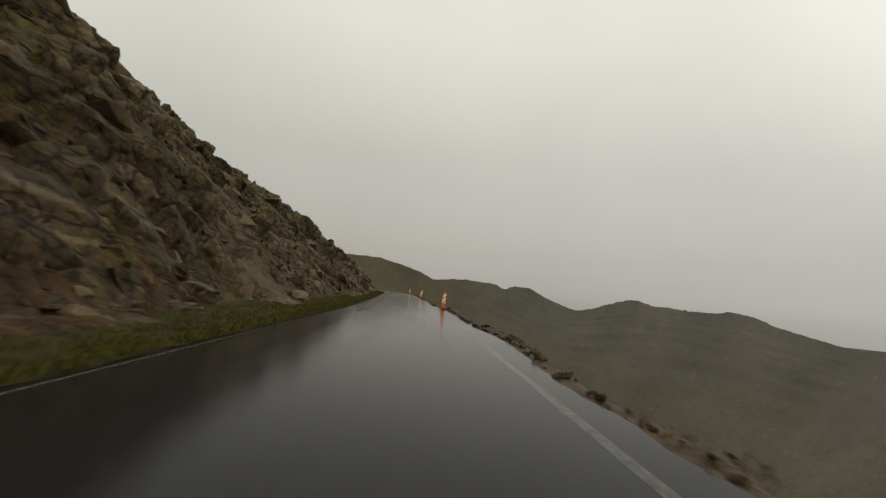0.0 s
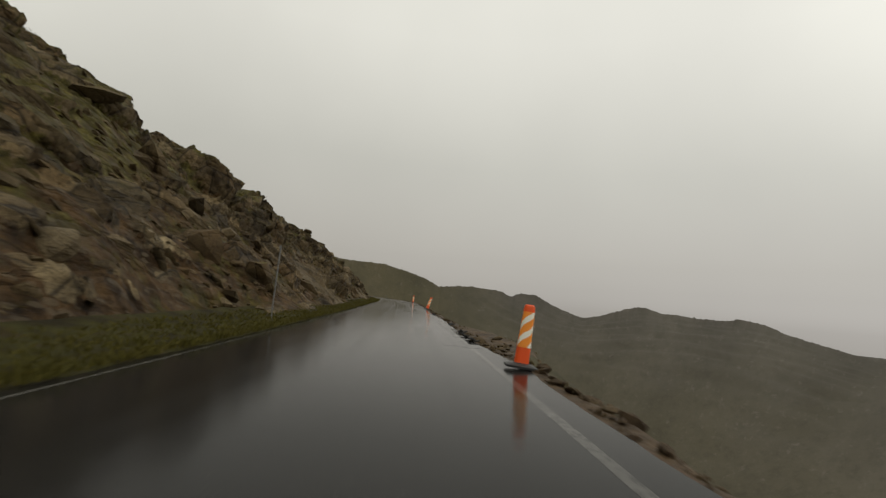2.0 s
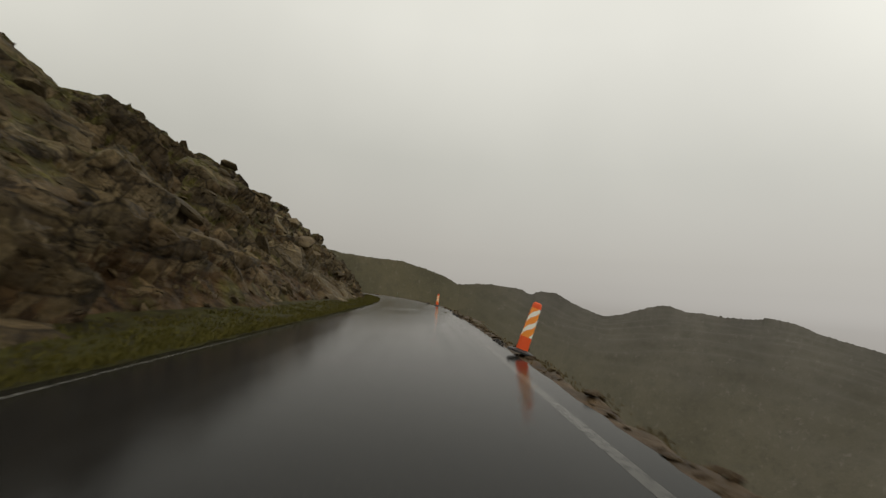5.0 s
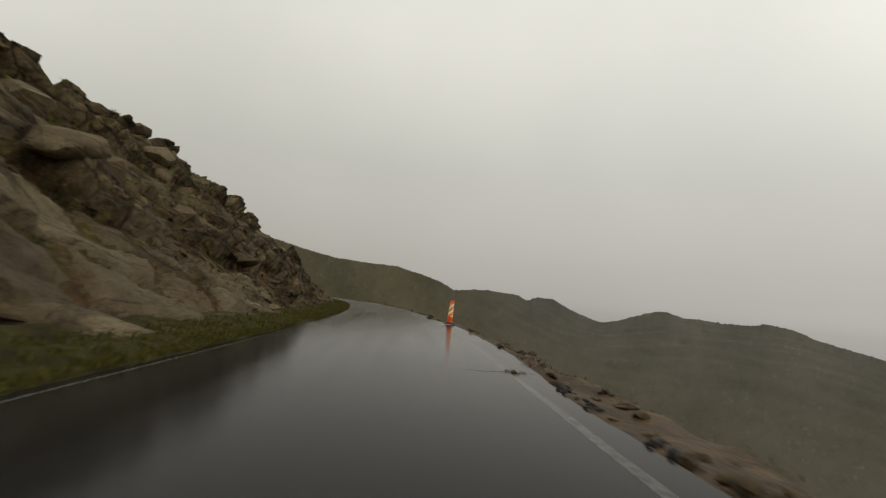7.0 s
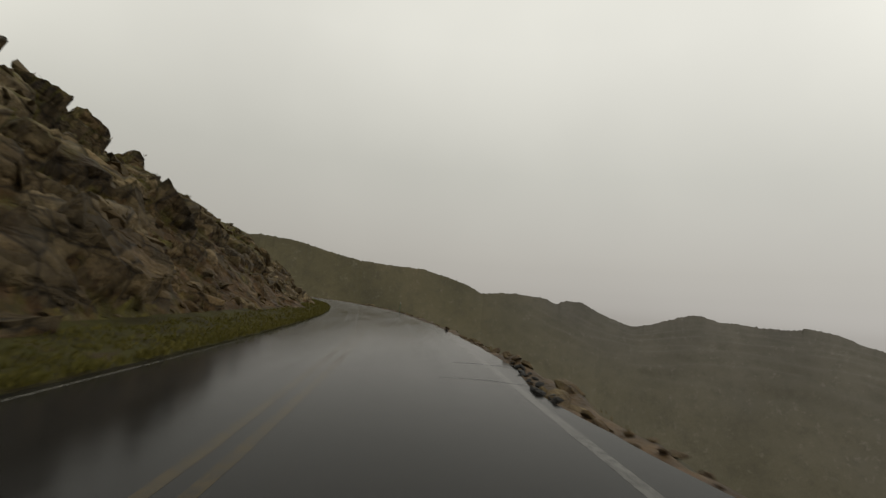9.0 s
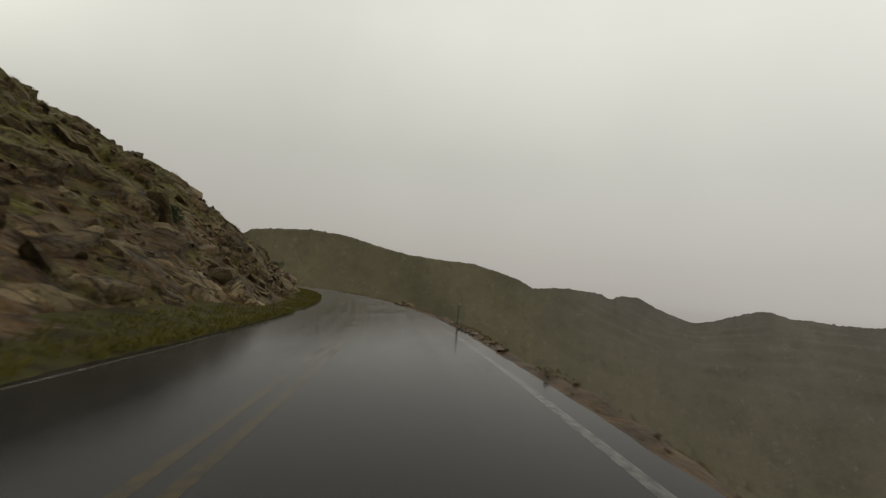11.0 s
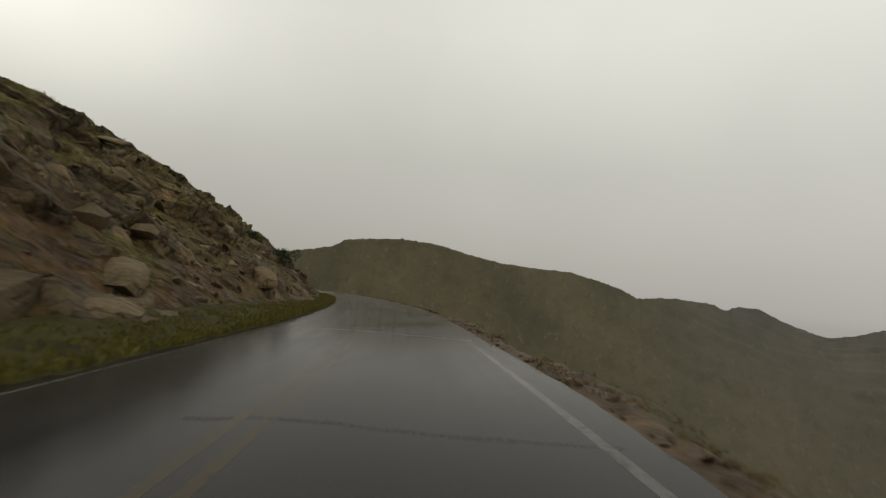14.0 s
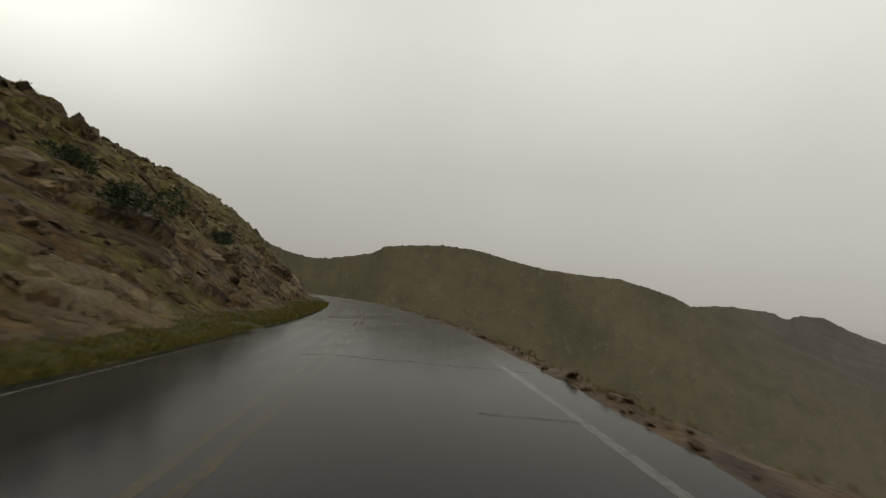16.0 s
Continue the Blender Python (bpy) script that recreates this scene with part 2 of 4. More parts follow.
def mountain_material():
    """Far heath: brown-olive on the nearer mountain; haze painted in as a greyer far ridge and paler low slopes."""
    n = Nodes("distant_heath", rough=0.9, spec=0.1)
    out = n.tree.nodes.new("ShaderNodeVectorMath")
    out.operation = "SUBTRACT"
    out.inputs[1].default_value = (0, 100, 0)
    n.link(n.pos, out.inputs[0])
    unit = n.tree.nodes.new("ShaderNodeVectorMath")
    unit.operation = "NORMALIZE"
    n.link(out.outputs[0], unit.inputs[0])
    way = unit.outputs[0]
    place = n.tree.nodes.new("ShaderNodeSeparateXYZ")
    n.link(n.pos, place.inputs[0])
    patch = n.noise(7.0, 8, 0.6, way)
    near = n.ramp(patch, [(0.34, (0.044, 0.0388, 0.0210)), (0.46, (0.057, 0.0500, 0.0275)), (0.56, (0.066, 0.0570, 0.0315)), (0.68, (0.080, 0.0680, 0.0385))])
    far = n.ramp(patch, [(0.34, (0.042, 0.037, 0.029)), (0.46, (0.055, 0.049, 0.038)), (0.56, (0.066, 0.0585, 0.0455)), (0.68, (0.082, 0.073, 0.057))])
    # haze over the farther ridge is mixed in here as a greyer base colour
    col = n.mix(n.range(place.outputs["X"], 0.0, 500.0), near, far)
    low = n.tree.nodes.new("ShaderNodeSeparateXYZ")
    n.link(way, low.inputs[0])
    # valley mist put into the colour: slightly paler low down
    low_mist = n.math("MULTIPLY", n.range(low.outputs["Z"], 0.0, -0.13), n.range(n.noise(9.0, 6, 0.6, way), 0.35, 0.6, 0.25, 0.5))
    col = n.mix(low_mist, col, (0.066, 0.0575, 0.034))
    shrubs = n.range(n.noise(42.0, 9, 0.75, way), 0.48, 0.62, 0.0, 0.38)
    col = n.mix(shrubs, col, (0.034, 0.031, 0.020))
    stones = n.math("MULTIPLY", n.range(n.noise(90.0, 6, 0.75, way), 0.57, 0.66), 0.25)
    col = n.mix(stones, col, (0.16, 0.145, 0.125))
    return n.done(col, None, n.bump(n.noise(30.0, 8, 0.7, way), 0.35, 12.0))


def asphalt_material():
    n = Nodes("wet_asphalt", spec=0.055)
    along = n.stretched(0.9, 0.12, 1.0)
    patches = n.noise(0.35, 5, 0.6)
    col = n.ramp(patches, [(0.3, (0.008, 0.0077, 0.0072)), (0.6, (0.013, 0.0125, 0.0115)), (0.8, (0.019, 0.018, 0.0165))])
    col = n.mix(n.range(n.noise(60, 3, 0.7), 0.45, 0.75, 0, 0.4), col, (0.028, 0.0265, 0.024))
    crack = n.cells(0.28, None, "DISTANCE_TO_EDGE")
    col = n.mix(n.math("MULTIPLY", n.range(crack.outputs["Distance"], 0.0, 0.006, 1, 0), n.range(n.noise(0.2, 2), 0.45, 0.6)), col, (0.012, 0.012, 0.012))
    film = n.noise(0.8, 4, 0.6, along)
    lane = n.tree.nodes.new("ShaderNodeAttribute")
    lane.attribute_name = "across"
    streak = n.tree.nodes.new("ShaderNodeCombineXYZ")
    n.link(lane.outputs["Fac"], streak.inputs[0])
    tracks = n.noise(2.4, 3, 0.6, streak.outputs[0])
    film = n.math("ADD", n.math("MULTIPLY", film, 0.55), n.math("MULTIPLY", tracks, 0.45))
    col = n.mix(n.range(tracks, 0.35, 0.65, 0.0, 0.5), col, (0.016, 0.0155, 0.015))
    speck = n.range(n.noise(38, 4, 0.8), 0.52, 0.7)
    col = n.mix(n.math("MULTIPLY", speck, 0.5), col, (0.045, 0.042, 0.037))
    rough = n.math("ADD", n.range(film, 0.35, 0.65, 0.055, 0.15), n.math("MULTIPLY", speck, 0.12))
    # a coarser stretch farther up the road, its sky glare painted in as paler colour
    place = n.tree.nodes.new("ShaderNodeSeparateXYZ")
    n.link(n.pos, place.inputs[0])
    coarse_glare = n.range(place.outputs["Y"], 120.0, 165.0)
    col = n.mix(n.math("MULTIPLY", coarse_glare, 0.25), col, (0.034, 0.0325, 0.030))
    rough = n.math("ADD", rough, n.math("MULTIPLY", coarse_glare, 0.035))
    relief = n.bump(n.noise(90, 3, 0.7), 0.06, 0.006)
    relief = n.bump(n.noise(2.2, 5, 0.65), 0.12, 0.014, relief)
    return n.done(col, rough, relief)


def paint_material(name, colour, worn):
    n = Nodes(name, spec=0.055)
    gone = n.range(n.noise(9, 6, 0.75), worn - 0.08, worn + 0.08, 0.0, 0.8)
    gone2 = n.range(n.noise(0.25, 3), 0.35, 0.65, 0.0, 0.45)
    col = n.mix(n.math("MAXIMUM", gone, gone2), colour, (0.015, 0.0145, 0.0135))
    return n.done(col, n.range(n.noise(0.8, 4), 0.35, 0.65, 0.09, 0.18), n.bump(n.noise(3.0, 4, 0.6), 0.07, 0.012))


def soil_material():
    n = Nodes("wet_gravelly_soil", spec=0.1)
    col = n.ramp(n.noise(1.6, 6, 0.65), [(0.3, (0.014, 0.0088, 0.0047)), (0.46, (0.042, 0.0270, 0.0136)), (0.62, (0.082, 0.0521, 0.0263)), (0.82, (0.14, 0.0930, 0.0510))])
    peb = n.cells(14)
    col = n.mix(n.range(peb.outputs["Distance"], 0.0, 0.5, 0.3, 0.0), col, (0.12, 0.10, 0.08))
    relief = n.bump(peb.outputs["Distance"], 0.5, 0.03)
    return n.done(col, 0.6, n.bump(n.noise(3, 5), 0.6, 0.08, relief))


def verge_material():
    n = Nodes("mossy_verge_ground", spec=0.08)
    col = n.ramp(n.noise(1.1, 6, 0.6), [(0.30, (0.014, 0.010, 0.005)), (0.44, (0.028, 0.022, 0.008)), (0.56, (0.046, 0.043, 0.011)), (0.66, (0.040, 0.028, 0.013)), (0.8, (0.066, 0.048, 0.026))])
    col = n.mix(n.range(n.noise(14, 4), 0.4, 0.7, 0, 0.5), col, (0.025, 0.027, 0.008))
    return n.done(col, 0.8, n.bump(n.noise(18, 5, 0.7), 0.8, 0.05))


def grass_material(name, stops):
    n = Nodes(name, rough=0.65, spec=0.1)
    n.bsdf.inputs["Subsurface Weight"].default_value = 0.0
    col = n.mix(0.55, n.ramp(n.geo.outputs["Random Per Island"], stops), n.ramp(n.noise(0.5, 3), stops))
    return n.done(col)


def plain(name, colour, rough, spec=0.5, dirt=(0.08, 0.07, 0.055), amount=0.35):
    n = Nodes(name, spec=spec)
    soil = n.range(n.noise(7, 5, 0.7), 0.5, 0.8, 0, amount)
    return n.done(n.mix(soil, colour, dirt), n.range(n.noise(20, 3), 0.3, 0.7, rough - 0.07, rough + 0.1), n.bump(n.noise(40, 3), 0.12, 0.004))


ROCK = rock_material("weathered_granite")
ROCK_PIECE = rock_material("granite_boulder", True)
ROCK_SMALL = rock_material("loose_granite")
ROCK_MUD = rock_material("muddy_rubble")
BANK_ROCK = rock_material("muddy_bank_rock", True)
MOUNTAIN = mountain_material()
HEATH = heath_material("dead_grass_slope", [(0.34, (0.034, 0.0276, 0.0126)), (0.46, (0.070, 0.0532, 0.0252)), (0.56, (0.058, 0.0513, 0.0198)), (0.70, (0.105, 0.0760, 0.0396))], 0.35)
ASPHALT = asphalt_material()
WHITE_PAINT = paint_material("worn_white_paint", (0.110, 0.106, 0.096), 0.50)
YELLOW_PAINT = paint_material("worn_yellow_paint", (0.047, 0.032, 0.010), 0.5)
SOIL = soil_material()
VERGE = verge_material()
GREEN_GRASS = grass_material("green_verge_grass", [(0.1, (0.046, 0.042, 0.009)), (0.5, (0.074, 0.066, 0.013)), (0.9, (0.112, 0.092, 0.024))])
DEAD_GRASS = grass_material("dead_tufted_grass", [(0.1, (0.05, 0.038, 0.016)), (0.5, (0.10, 0.075, 0.034)), (0.9, (0.17, 0.125, 0.065))])
SHRUB = grass_material("juniper_leaf", [(0.1, (0.010, 0.016, 0.007)), (0.5, (0.018, 0.028, 0.010)), (0.9, (0.035, 0.045, 0.015))])
ORANGE = plain("orange_plastic", (0.86, 0.10, 0.015), 0.4, amount=0.12)
SHEET_WHITE = plain("white_reflective_sheet", (0.97, 0.93, 0.82), 0.35, amount=0.06)
SHEET_AMBER = plain("amber_reflective_sheet", (1.0, 0.33, 0.04), 0.35, amount=0.06)
RUBBER = plain("black_rubber", (0.018, 0.018, 0.018), 0.5)
POST_GREEN = plain("green_painted_steel", (0.035, 0.07, 0.04), 0.45, amount=0.3)
POST_GREY = plain("galvanised_steel", (0.16, 0.16, 0.155), 0.45, amount=0.3)
TAR_ROUGH = plain("broken_asphalt", (0.012, 0.0115, 0.011), 0.7, 0.2, amount=0.25)
TAR = plain("tar_crack_seal", (0.010, 0.010, 0.010), 0.28, 0.08, amount=0.1)


# ---- helpers of this scene ----
def link_mesh(name, bm, material, smooth=False):
    me = bpy.data.meshes.new(name)
    bm.to_mesh(me)
    bm.free()
    me.materials.append(material)
    if smooth:
        me.polygons.foreach_set("use_smooth", [True] * len(me.polygons))
    return new(name, me)


def part(name, bm, material, parent, label="", smooth=False):
    ob = link_mesh(name, bm, material, smooth)
    ob.parent = parent
    return tagged(ob, label)


def grid_object(name, points, material, smooth=True):
    """One mesh from a numpy array of rows x columns x 3, facing up."""
    r, c = points.shape[:2]
    i = np.arange(r * c).reshape(r, c)
    quads = np.stack([i[:-1, :-1], i[1:, :-1], i[1:, 1:], i[:-1, 1:]], -1).reshape(-1, 4)
    me = bpy.data.meshes.new(name)
    me.from_pydata(points.reshape(-1, 3).tolist(), [], quads.tolist())
    me.materials.append(material)
    me.polygons.foreach_set("use_smooth", [smooth] * len(me.polygons))
    ob = new(name, me)
    me.update()
    if me.polygons[0].normal.z < 0:
        me.flip_normals()
    return ob


# ---- the road's line: heading to the left in degrees at every 12 m ----
TURNS = [0.0, 0.13, 0.72, 1.72, 2.5, 2.6, 2.35, 2.45, 3.56, 5.4, 7.94, 11.07, 14.62, 18.24, 21.4, 24.2, 26.9, 29.6, 32.4, 35.2, 38, 41, 44, 47, 50, 53, 55, 56, 57, 58]
S0, S_STEP = -30.0, 0.25
S_LIST = np.arange(S0, 340.0, S_STEP)
HEAD = np.radians(np.interp(S_LIST, np.arange(len(TURNS)) * 12.0, TURNS))
HEAD = np.convolve(np.pad(HEAD, 24, mode="edge"), np.ones(49) / 49, "valid")
LINE_X = np.cumsum(-np.sin(HEAD)) * S_STEP
LINE_Y = np.cumsum(np.cos(HEAD)) * S_STEP
ZERO = int(round(-S0 / S_STEP))
LINE_X, LINE_Y = LINE_X - LINE_X[ZERO], LINE_Y - LINE_Y[ZERO]


def on_road(s, u):
    """World x and y of a place s metres along the road's line and u metres to its right."""
    h = np.interp(s, S_LIST, HEAD)
    return np.interp(s, S_LIST, LINE_X) + u * np.cos(h), np.interp(s, S_LIST, LINE_Y) + u * np.sin(h)


LEFT_EDGE, CENTRE = -3.3, -1.1
# the broken right edge of the asphalt
EDGE_S = [-30, 0, 7, 12.5, 17, 31, 33, 36, 39, 42, 47, 53, 57, 63, 80, 86, 90, 93, 95.5, 102, 109, 113, 115, 117.5, 127, 143, 146, 150, 155, 165.5, 171, 174, 181, 190, 199, 207, 230, 340]
EDGE_U = [2.3, 2.34, 2.12, 2.4, 2.17, 2.08, 2.22, 1.95, 1.84, 1.88, 1.98, 2.07, 2.0, 1.98, 2.28, 2.25, 2.15, 2.35, 2.55, 2.6, 2.65, 2.05, 1.88, 2.26, 2.2, 2.12, 2.22, 2.25, 2.3, 2.2, 2.15, 2.37, 2.33, 2.5, 2.7, 2.85, 2.7, 2.5]
# the white line's distance from the road's line
LINE_S = [-30, 6, 39, 43, 50, 58, 80, 97, 114, 135, 147, 167, 177, 182, 191, 215, 340]
LINE_U = [1.66, 1.65, 1.56, 1.62, 1.66, 1.59, 1.7, 1.8, 1.69, 1.74, 1.68, 1.73, 1.71, 1.77, 1.95, 2.05, 2.0]


def edge_right(s):
    return float(np.interp(s, EDGE_S, EDGE_U))



def fbm(x, y, z, octaves=4):
    return noise.fractal(Vector((x, y, z)), 1.0, 2.0, octaves)


def hashed(i, j, seed):
    """A number from 0 to 1 for each whole-numbered cell."""
    h = (i * 374761393 + j * 668265263 + seed * 974634777) & 0xFFFFFFFF
    h = ((h ^ (h >> 13)) * 1274126177) & 0xFFFFFFFF
    h = ((h ^ (h >> 15)) * 2246822519) & 0xFFFFFFFF
    return ((h ^ (h >> 16)) & 0xFFFFFF) / 16777216.0


def waves(x, y, seed, octaves=4):
    """Layered smooth noise of arrays, about -0.5 to 0.5."""
    total, size = 0.0, 0.5
    for o in range(octaves):
        i, j = np.floor(x).astype(np.int64), np.floor(y).astype(np.int64)
        fx, fy = x - i, y - j
        fx, fy = fx * fx * (3 - 2 * fx), fy * fy * (3 - 2 * fy)
        k = seed + 17 * o
        low = hashed(i, j, k) * (1 - fx) + hashed(i + 1, j, k) * fx
        high = hashed(i, j + 1, k) * (1 - fx) + hashed(i + 1, j + 1, k) * fx
        total = total + size * (low * (1 - fy) + high * fy - 0.5)
        x, y, size = x * 2.03 + 5.7, y * 2.03 + 9.1, size * 0.5
    return total


def blocks(x, y, seed, low, high, tilt, soft):
    """Rocks standing out of the slope: height, a tone for each, and how far from its edge."""
    i0, j0 = np.floor(x).astype(np.int64), np.floor(y).astype(np.int64)
    f1, f2 = np.full(x.shape, 9.0), np.full(x.shape, 9.0)
    ci, cj, dx, dy = np.zeros_like(i0), np.zeros_like(j0), np.zeros(x.shape), np.zeros(x.shape)
    for di in (-1, 0, 1):
        for dj in (-1, 0, 1):
            i, j = i0 + di, j0 + dj
            ex = x - i - 0.1 - 0.8 * hashed(i, j, seed)
            ey = y - j - 0.1 - 0.8 * hashed(i, j, seed + 1)
            d = np.sqrt(ex * ex + ey * ey)
            near = d < f1
            f2 = np.where(near, f1, np.minimum(f2, d))
            f1 = np.where(near, d, f1)
            ci, cj = np.where(near, i, ci), np.where(near, j, cj)
            dx, dy = np.where(near, ex, dx), np.where(near, ey, dy)
    edge = np.clip((f2 - f1) / soft, 0, 1)
    rise = 1 - (1 - edge) ** 2.4
    h = low + (high - low) * hashed(ci, cj, seed + 2) * rise - 0.25 * (high - low) * (1 - rise)
    h = h + tilt * ((hashed(ci, cj, seed + 3) - 0.5) * dx + (hashed(ci, cj, seed + 4) - 0.62) * dy)
    return h, hashed(ci, cj, seed + 5), edge


# the cut slope above the road: distance to the left, height
SLOPE = [(4.35, 0.02), (5.0, 0.62), (6.4, 2.2), (9.0, 4.7), (12.0, 7.3), (15.0, 9.4), (18.0, 10.9), (22.0, 12.4), (30.0, 14.2), (45.0, 16.0), (80.0, 18.0), (160.0, 24.0)]
SL_D, SL_Z = np.array(SLOPE).T


# how high the slope stands along the road
TALL_S = np.arange(-20.0, 266.0, 6.0)
TALL = [1.1, 1.103, 1.106, 1.109, 1.108, 1.105, 1.186, 1.21, 1.057, 0.915, 1.029, 1.045, 1.011, 0.919, 0.955, 0.955, 0.87, 0.774, 0.88, 0.933, 0.936, 0.848, 0.884, 0.857, 0.92, 0.848, 0.755, 0.738, 0.714, 0.804, 0.895,
        0.848, 0.799, 0.84, 0.797, 0.788, 0.852, 0.842, 0.847, 0.875, 0.823, 0.868, 0.817, 0.863, 0.89, 0.992, 1.099, 1.114]
# smooth bare slabs: along, length, depth from the foot
SLABS = [(18.5, 5, 5.2), (59, 9, 6.8), (95.5, 12, 6.2), (178, 5, 4.6), (200.5, 6, 4.8)]


def slabby(s, d):
    v = 0.0
    for c, w, depth in SLABS:
        v = np.maximum(v, np.exp(-((s - c - 0.5 * (8 - d)) / (w * 0.55)) ** 2) * np.clip((depth + 2.0 - d) / 1.6, 0, 1))
    return v


SL_UP = np.concatenate([[0.0], np.cumsum(np.hypot(np.diff(SL_D), np.diff(SL_Z)))])
# how deep the rock lies in the earth, along the road
SUNK_S = [-10, 18, 26, 45, 60, 85, 100, 110, 132, 145, 175, 195, 250]
SUNK = [0.32, 0.32, 0.36, 0.36, 0.38, 0.40, 0.28, 0.25, 0.28, 0.36, 0.42, 0.40, 0.40]
HILL_S = np.concatenate([np.arange(-10.0, 236.0, 0.15), np.arange(236.0, 262.0, 0.5)])
HILL_D = np.concatenate([np.arange(4.35, 17.0, 0.115), np.arange(17.0, 21.0, 0.16), np.arange(21.0, 25.0, 0.4), np.arange(25.0, 46.0, 1.0), np.arange(46, 161, 8.0)])


def slope_relief():
    """Earth with rocks standing out of it, over the whole slope."""
    s, d = np.meshgrid(HILL_S, HILL_D, indexing="ij")
    up = np.interp(d, SL_D, SL_UP)
    # the beds dip along the road
    a, c = 0.93 * s - 0.37 * up, 0.37 * s + 0.93 * up
    a = a + 1.3 * waves(s * 0.35, up * 0.35, 3) + 0.5 * waves(s * 1.3, up * 1.3, 4)
    c = c + 0.9 * waves(s * 0.3, up * 0.5, 5) + 0.35 * waves(s * 1.5, up * 1.5, 6)
    flat = slabby(s, d)
    sunk = np.interp(s, SUNK_S, SUNK) + 0.75 * waves(s * 0.09, up * 0.16, 7, 3) + 0.05 * np.clip((d - 13) / 6, 0, 1)
    sunk = sunk + (0.3 * np.clip((6.6 - d) / 1.6, 0, 1) + 0.3 * np.clip((9.0 - d) / 2, 0, 1) * np.exp(-((s - 180) / 12) ** 4)) * (1 - flat)
    big, tone_b, edge_b = blocks(a / 4.2, c / 2.0, 100, -1.0, 1.55, 1.7, 0.15)
    mid, tone_m, edge_m = blocks(a / 1.7, c / 0.85, 200, -0.42, 0.66, 0.95, 0.18)
    small, tone_s, edge_s = blocks(a / 0.7, c / 0.38, 300, -0.25, 0.32, 0.36, 0.26)
    plate, tone_p, edge_p = blocks(a / 3.3, c / 1.7, 400, 0.0, 0.55, 0.55, 0.22)
    # one broad unbroken face
    calm = np.exp(-((s - 61) / 6.5) ** 2)
    plate, edge_p = plate * (1 - 0.75 * calm) + 0.18 * calm, edge_p + (1 - edge_p) * 0.8 * calm
    # a pile of rounded boulders above the bare slab
    pile = np.maximum(np.exp(-((s - 117) / 24) ** 2), np.maximum(0.8 * np.exp(-((s - 12) / 26) ** 2), 0.7 * np.clip((s - 140) / 15, 0, 1))) * np.clip((d - 6.5) / 2.5, 0.65, 1)
    mid, big = mid * (1 + 0.7 * pile), big * (1 - 0.5 * pile)
    # ledges along the beds
    wide = c * 0.62 + 2.2 * waves(a * 0.10, c * 0.35, 9, 3) + 0.5 * tone_p
    thin = c * 1.7 + 1.4 * waves(a * 0.2, c * 0.8, 19, 3) + tone_b
    patchy = np.clip(3.5 * waves(a * 0.16, c * 0.35, 10, 2) + 0.62, 0, 1)
    saw = (np.minimum(1 - (wide - np.floor(wide)), 9 * (wide - np.floor(wide))) + 0.28 * (1 - (thin - np.floor(thin)))) * patchy
    big = big + (0.34 + 0.34 * np.exp(-((s - 58) / 26) ** 2)) * saw * (1 - 0.8 * pile) + 0.22 * np.maximum(mid, -0.15) * np.clip(5 * waves(a * 0.2, c * 0.2, 11, 2) + 0.4, 0, 1)
    earth = 0.34 * waves(s * 0.5, up * 0.5, 12, 3) + 0.22 * waves(a * 1.1, c * 2.4, 13, 4)
    tall = np.stack([big - sunk * 1.3, mid - sunk - 0.02, small - 0.6 * sunk - 0.03])
    top = np.argmax(tall, 0)
    rock = np.max(tall, 0)
    tone = np.choose(top, [0.6 * tone_b + 0.4 * tone_m, tone_m, tone_s])
    edge = np.choose(top, [edge_b, edge_m, edge_s]) * (1 - flat) + edge_p * flat
    rock = rock - 0.56 * (1 - edge) ** 2
    slab = 0.8 * plate - 0.42 * (1 - edge_p) ** 4 - 0.05 + (0.10 + 0.06 * np.exp(-((s - 52) / 10) ** 2)) * saw + 0.06 * waves(a * 0.5, c * 1.0, 14, 3)
    rock = rock * (1 - flat) + np.maximum(slab, rock * 0.5) * flat
    tone = tone * (1 - flat) + tone_p * flat
    shown = np.clip((rock - earth) / 0.10 + 0.5, 0, 1) * np.clip(0.15 + 1.6 * edge, 0, 1)
    out = np.maximum(earth, rock) + 1.5 * waves(s * 0.13, up * 0.13, 15, 3) + 0.20 * waves(a * 1.6, c * 2.6, 16, 4)
    fade = np.where(d < 20, 1.0, np.maximum(0.25, 1 - (d - 20) / 25))
    rough = np.interp(s, [0, 45, 60, 98, 108, 135, 150, 240], [1.2, 1.15, 0.95, 1.0, 1.2, 1.1, 0.85, 0.8])
    foot = np.clip((d - 4.35) / 0.8, 0, 1)
    turf = np.clip((d - 7.5) / 4.5, 0, 1) * (0.9 + 0.3 * np.clip((s - 120) / 40, 0, 1)) + 0.12 * np.clip((s - 176) / 15, 0, 1)
    # where crevice shade is painted into the slope's colour
    gap_shade = (1 - edge) ** 3 * np.clip((rock - earth) / 0.2 + 1.0, 0, 1) * (0.7 + 0.3 * flat)
    return (out - OFFSET) * fade * rough * foot, shown, tone, flat, turf, gap_shade


OFFSET = 0.62
RELIEF, SHOWN, TONE, BARE, TURF, GAP_SHADE = slope_relief()


def slope_grid(values, s, d):
    i = np.interp(s, HILL_S, np.arange(len(HILL_S)))
    j = np.interp(d, HILL_D, np.arange(len(HILL_D)))
    i0, j0 = min(int(i), len(HILL_S) - 2), min(int(j), len(HILL_D) - 2)
    fi, fj = i - i0, j - j0
    return float((values[i0, j0] * (1 - fj) + values[i0, j0 + 1] * fj) * (1 - fi) + (values[i0 + 1, j0] * (1 - fj) + values[i0 + 1, j0 + 1] * fj) * fi)


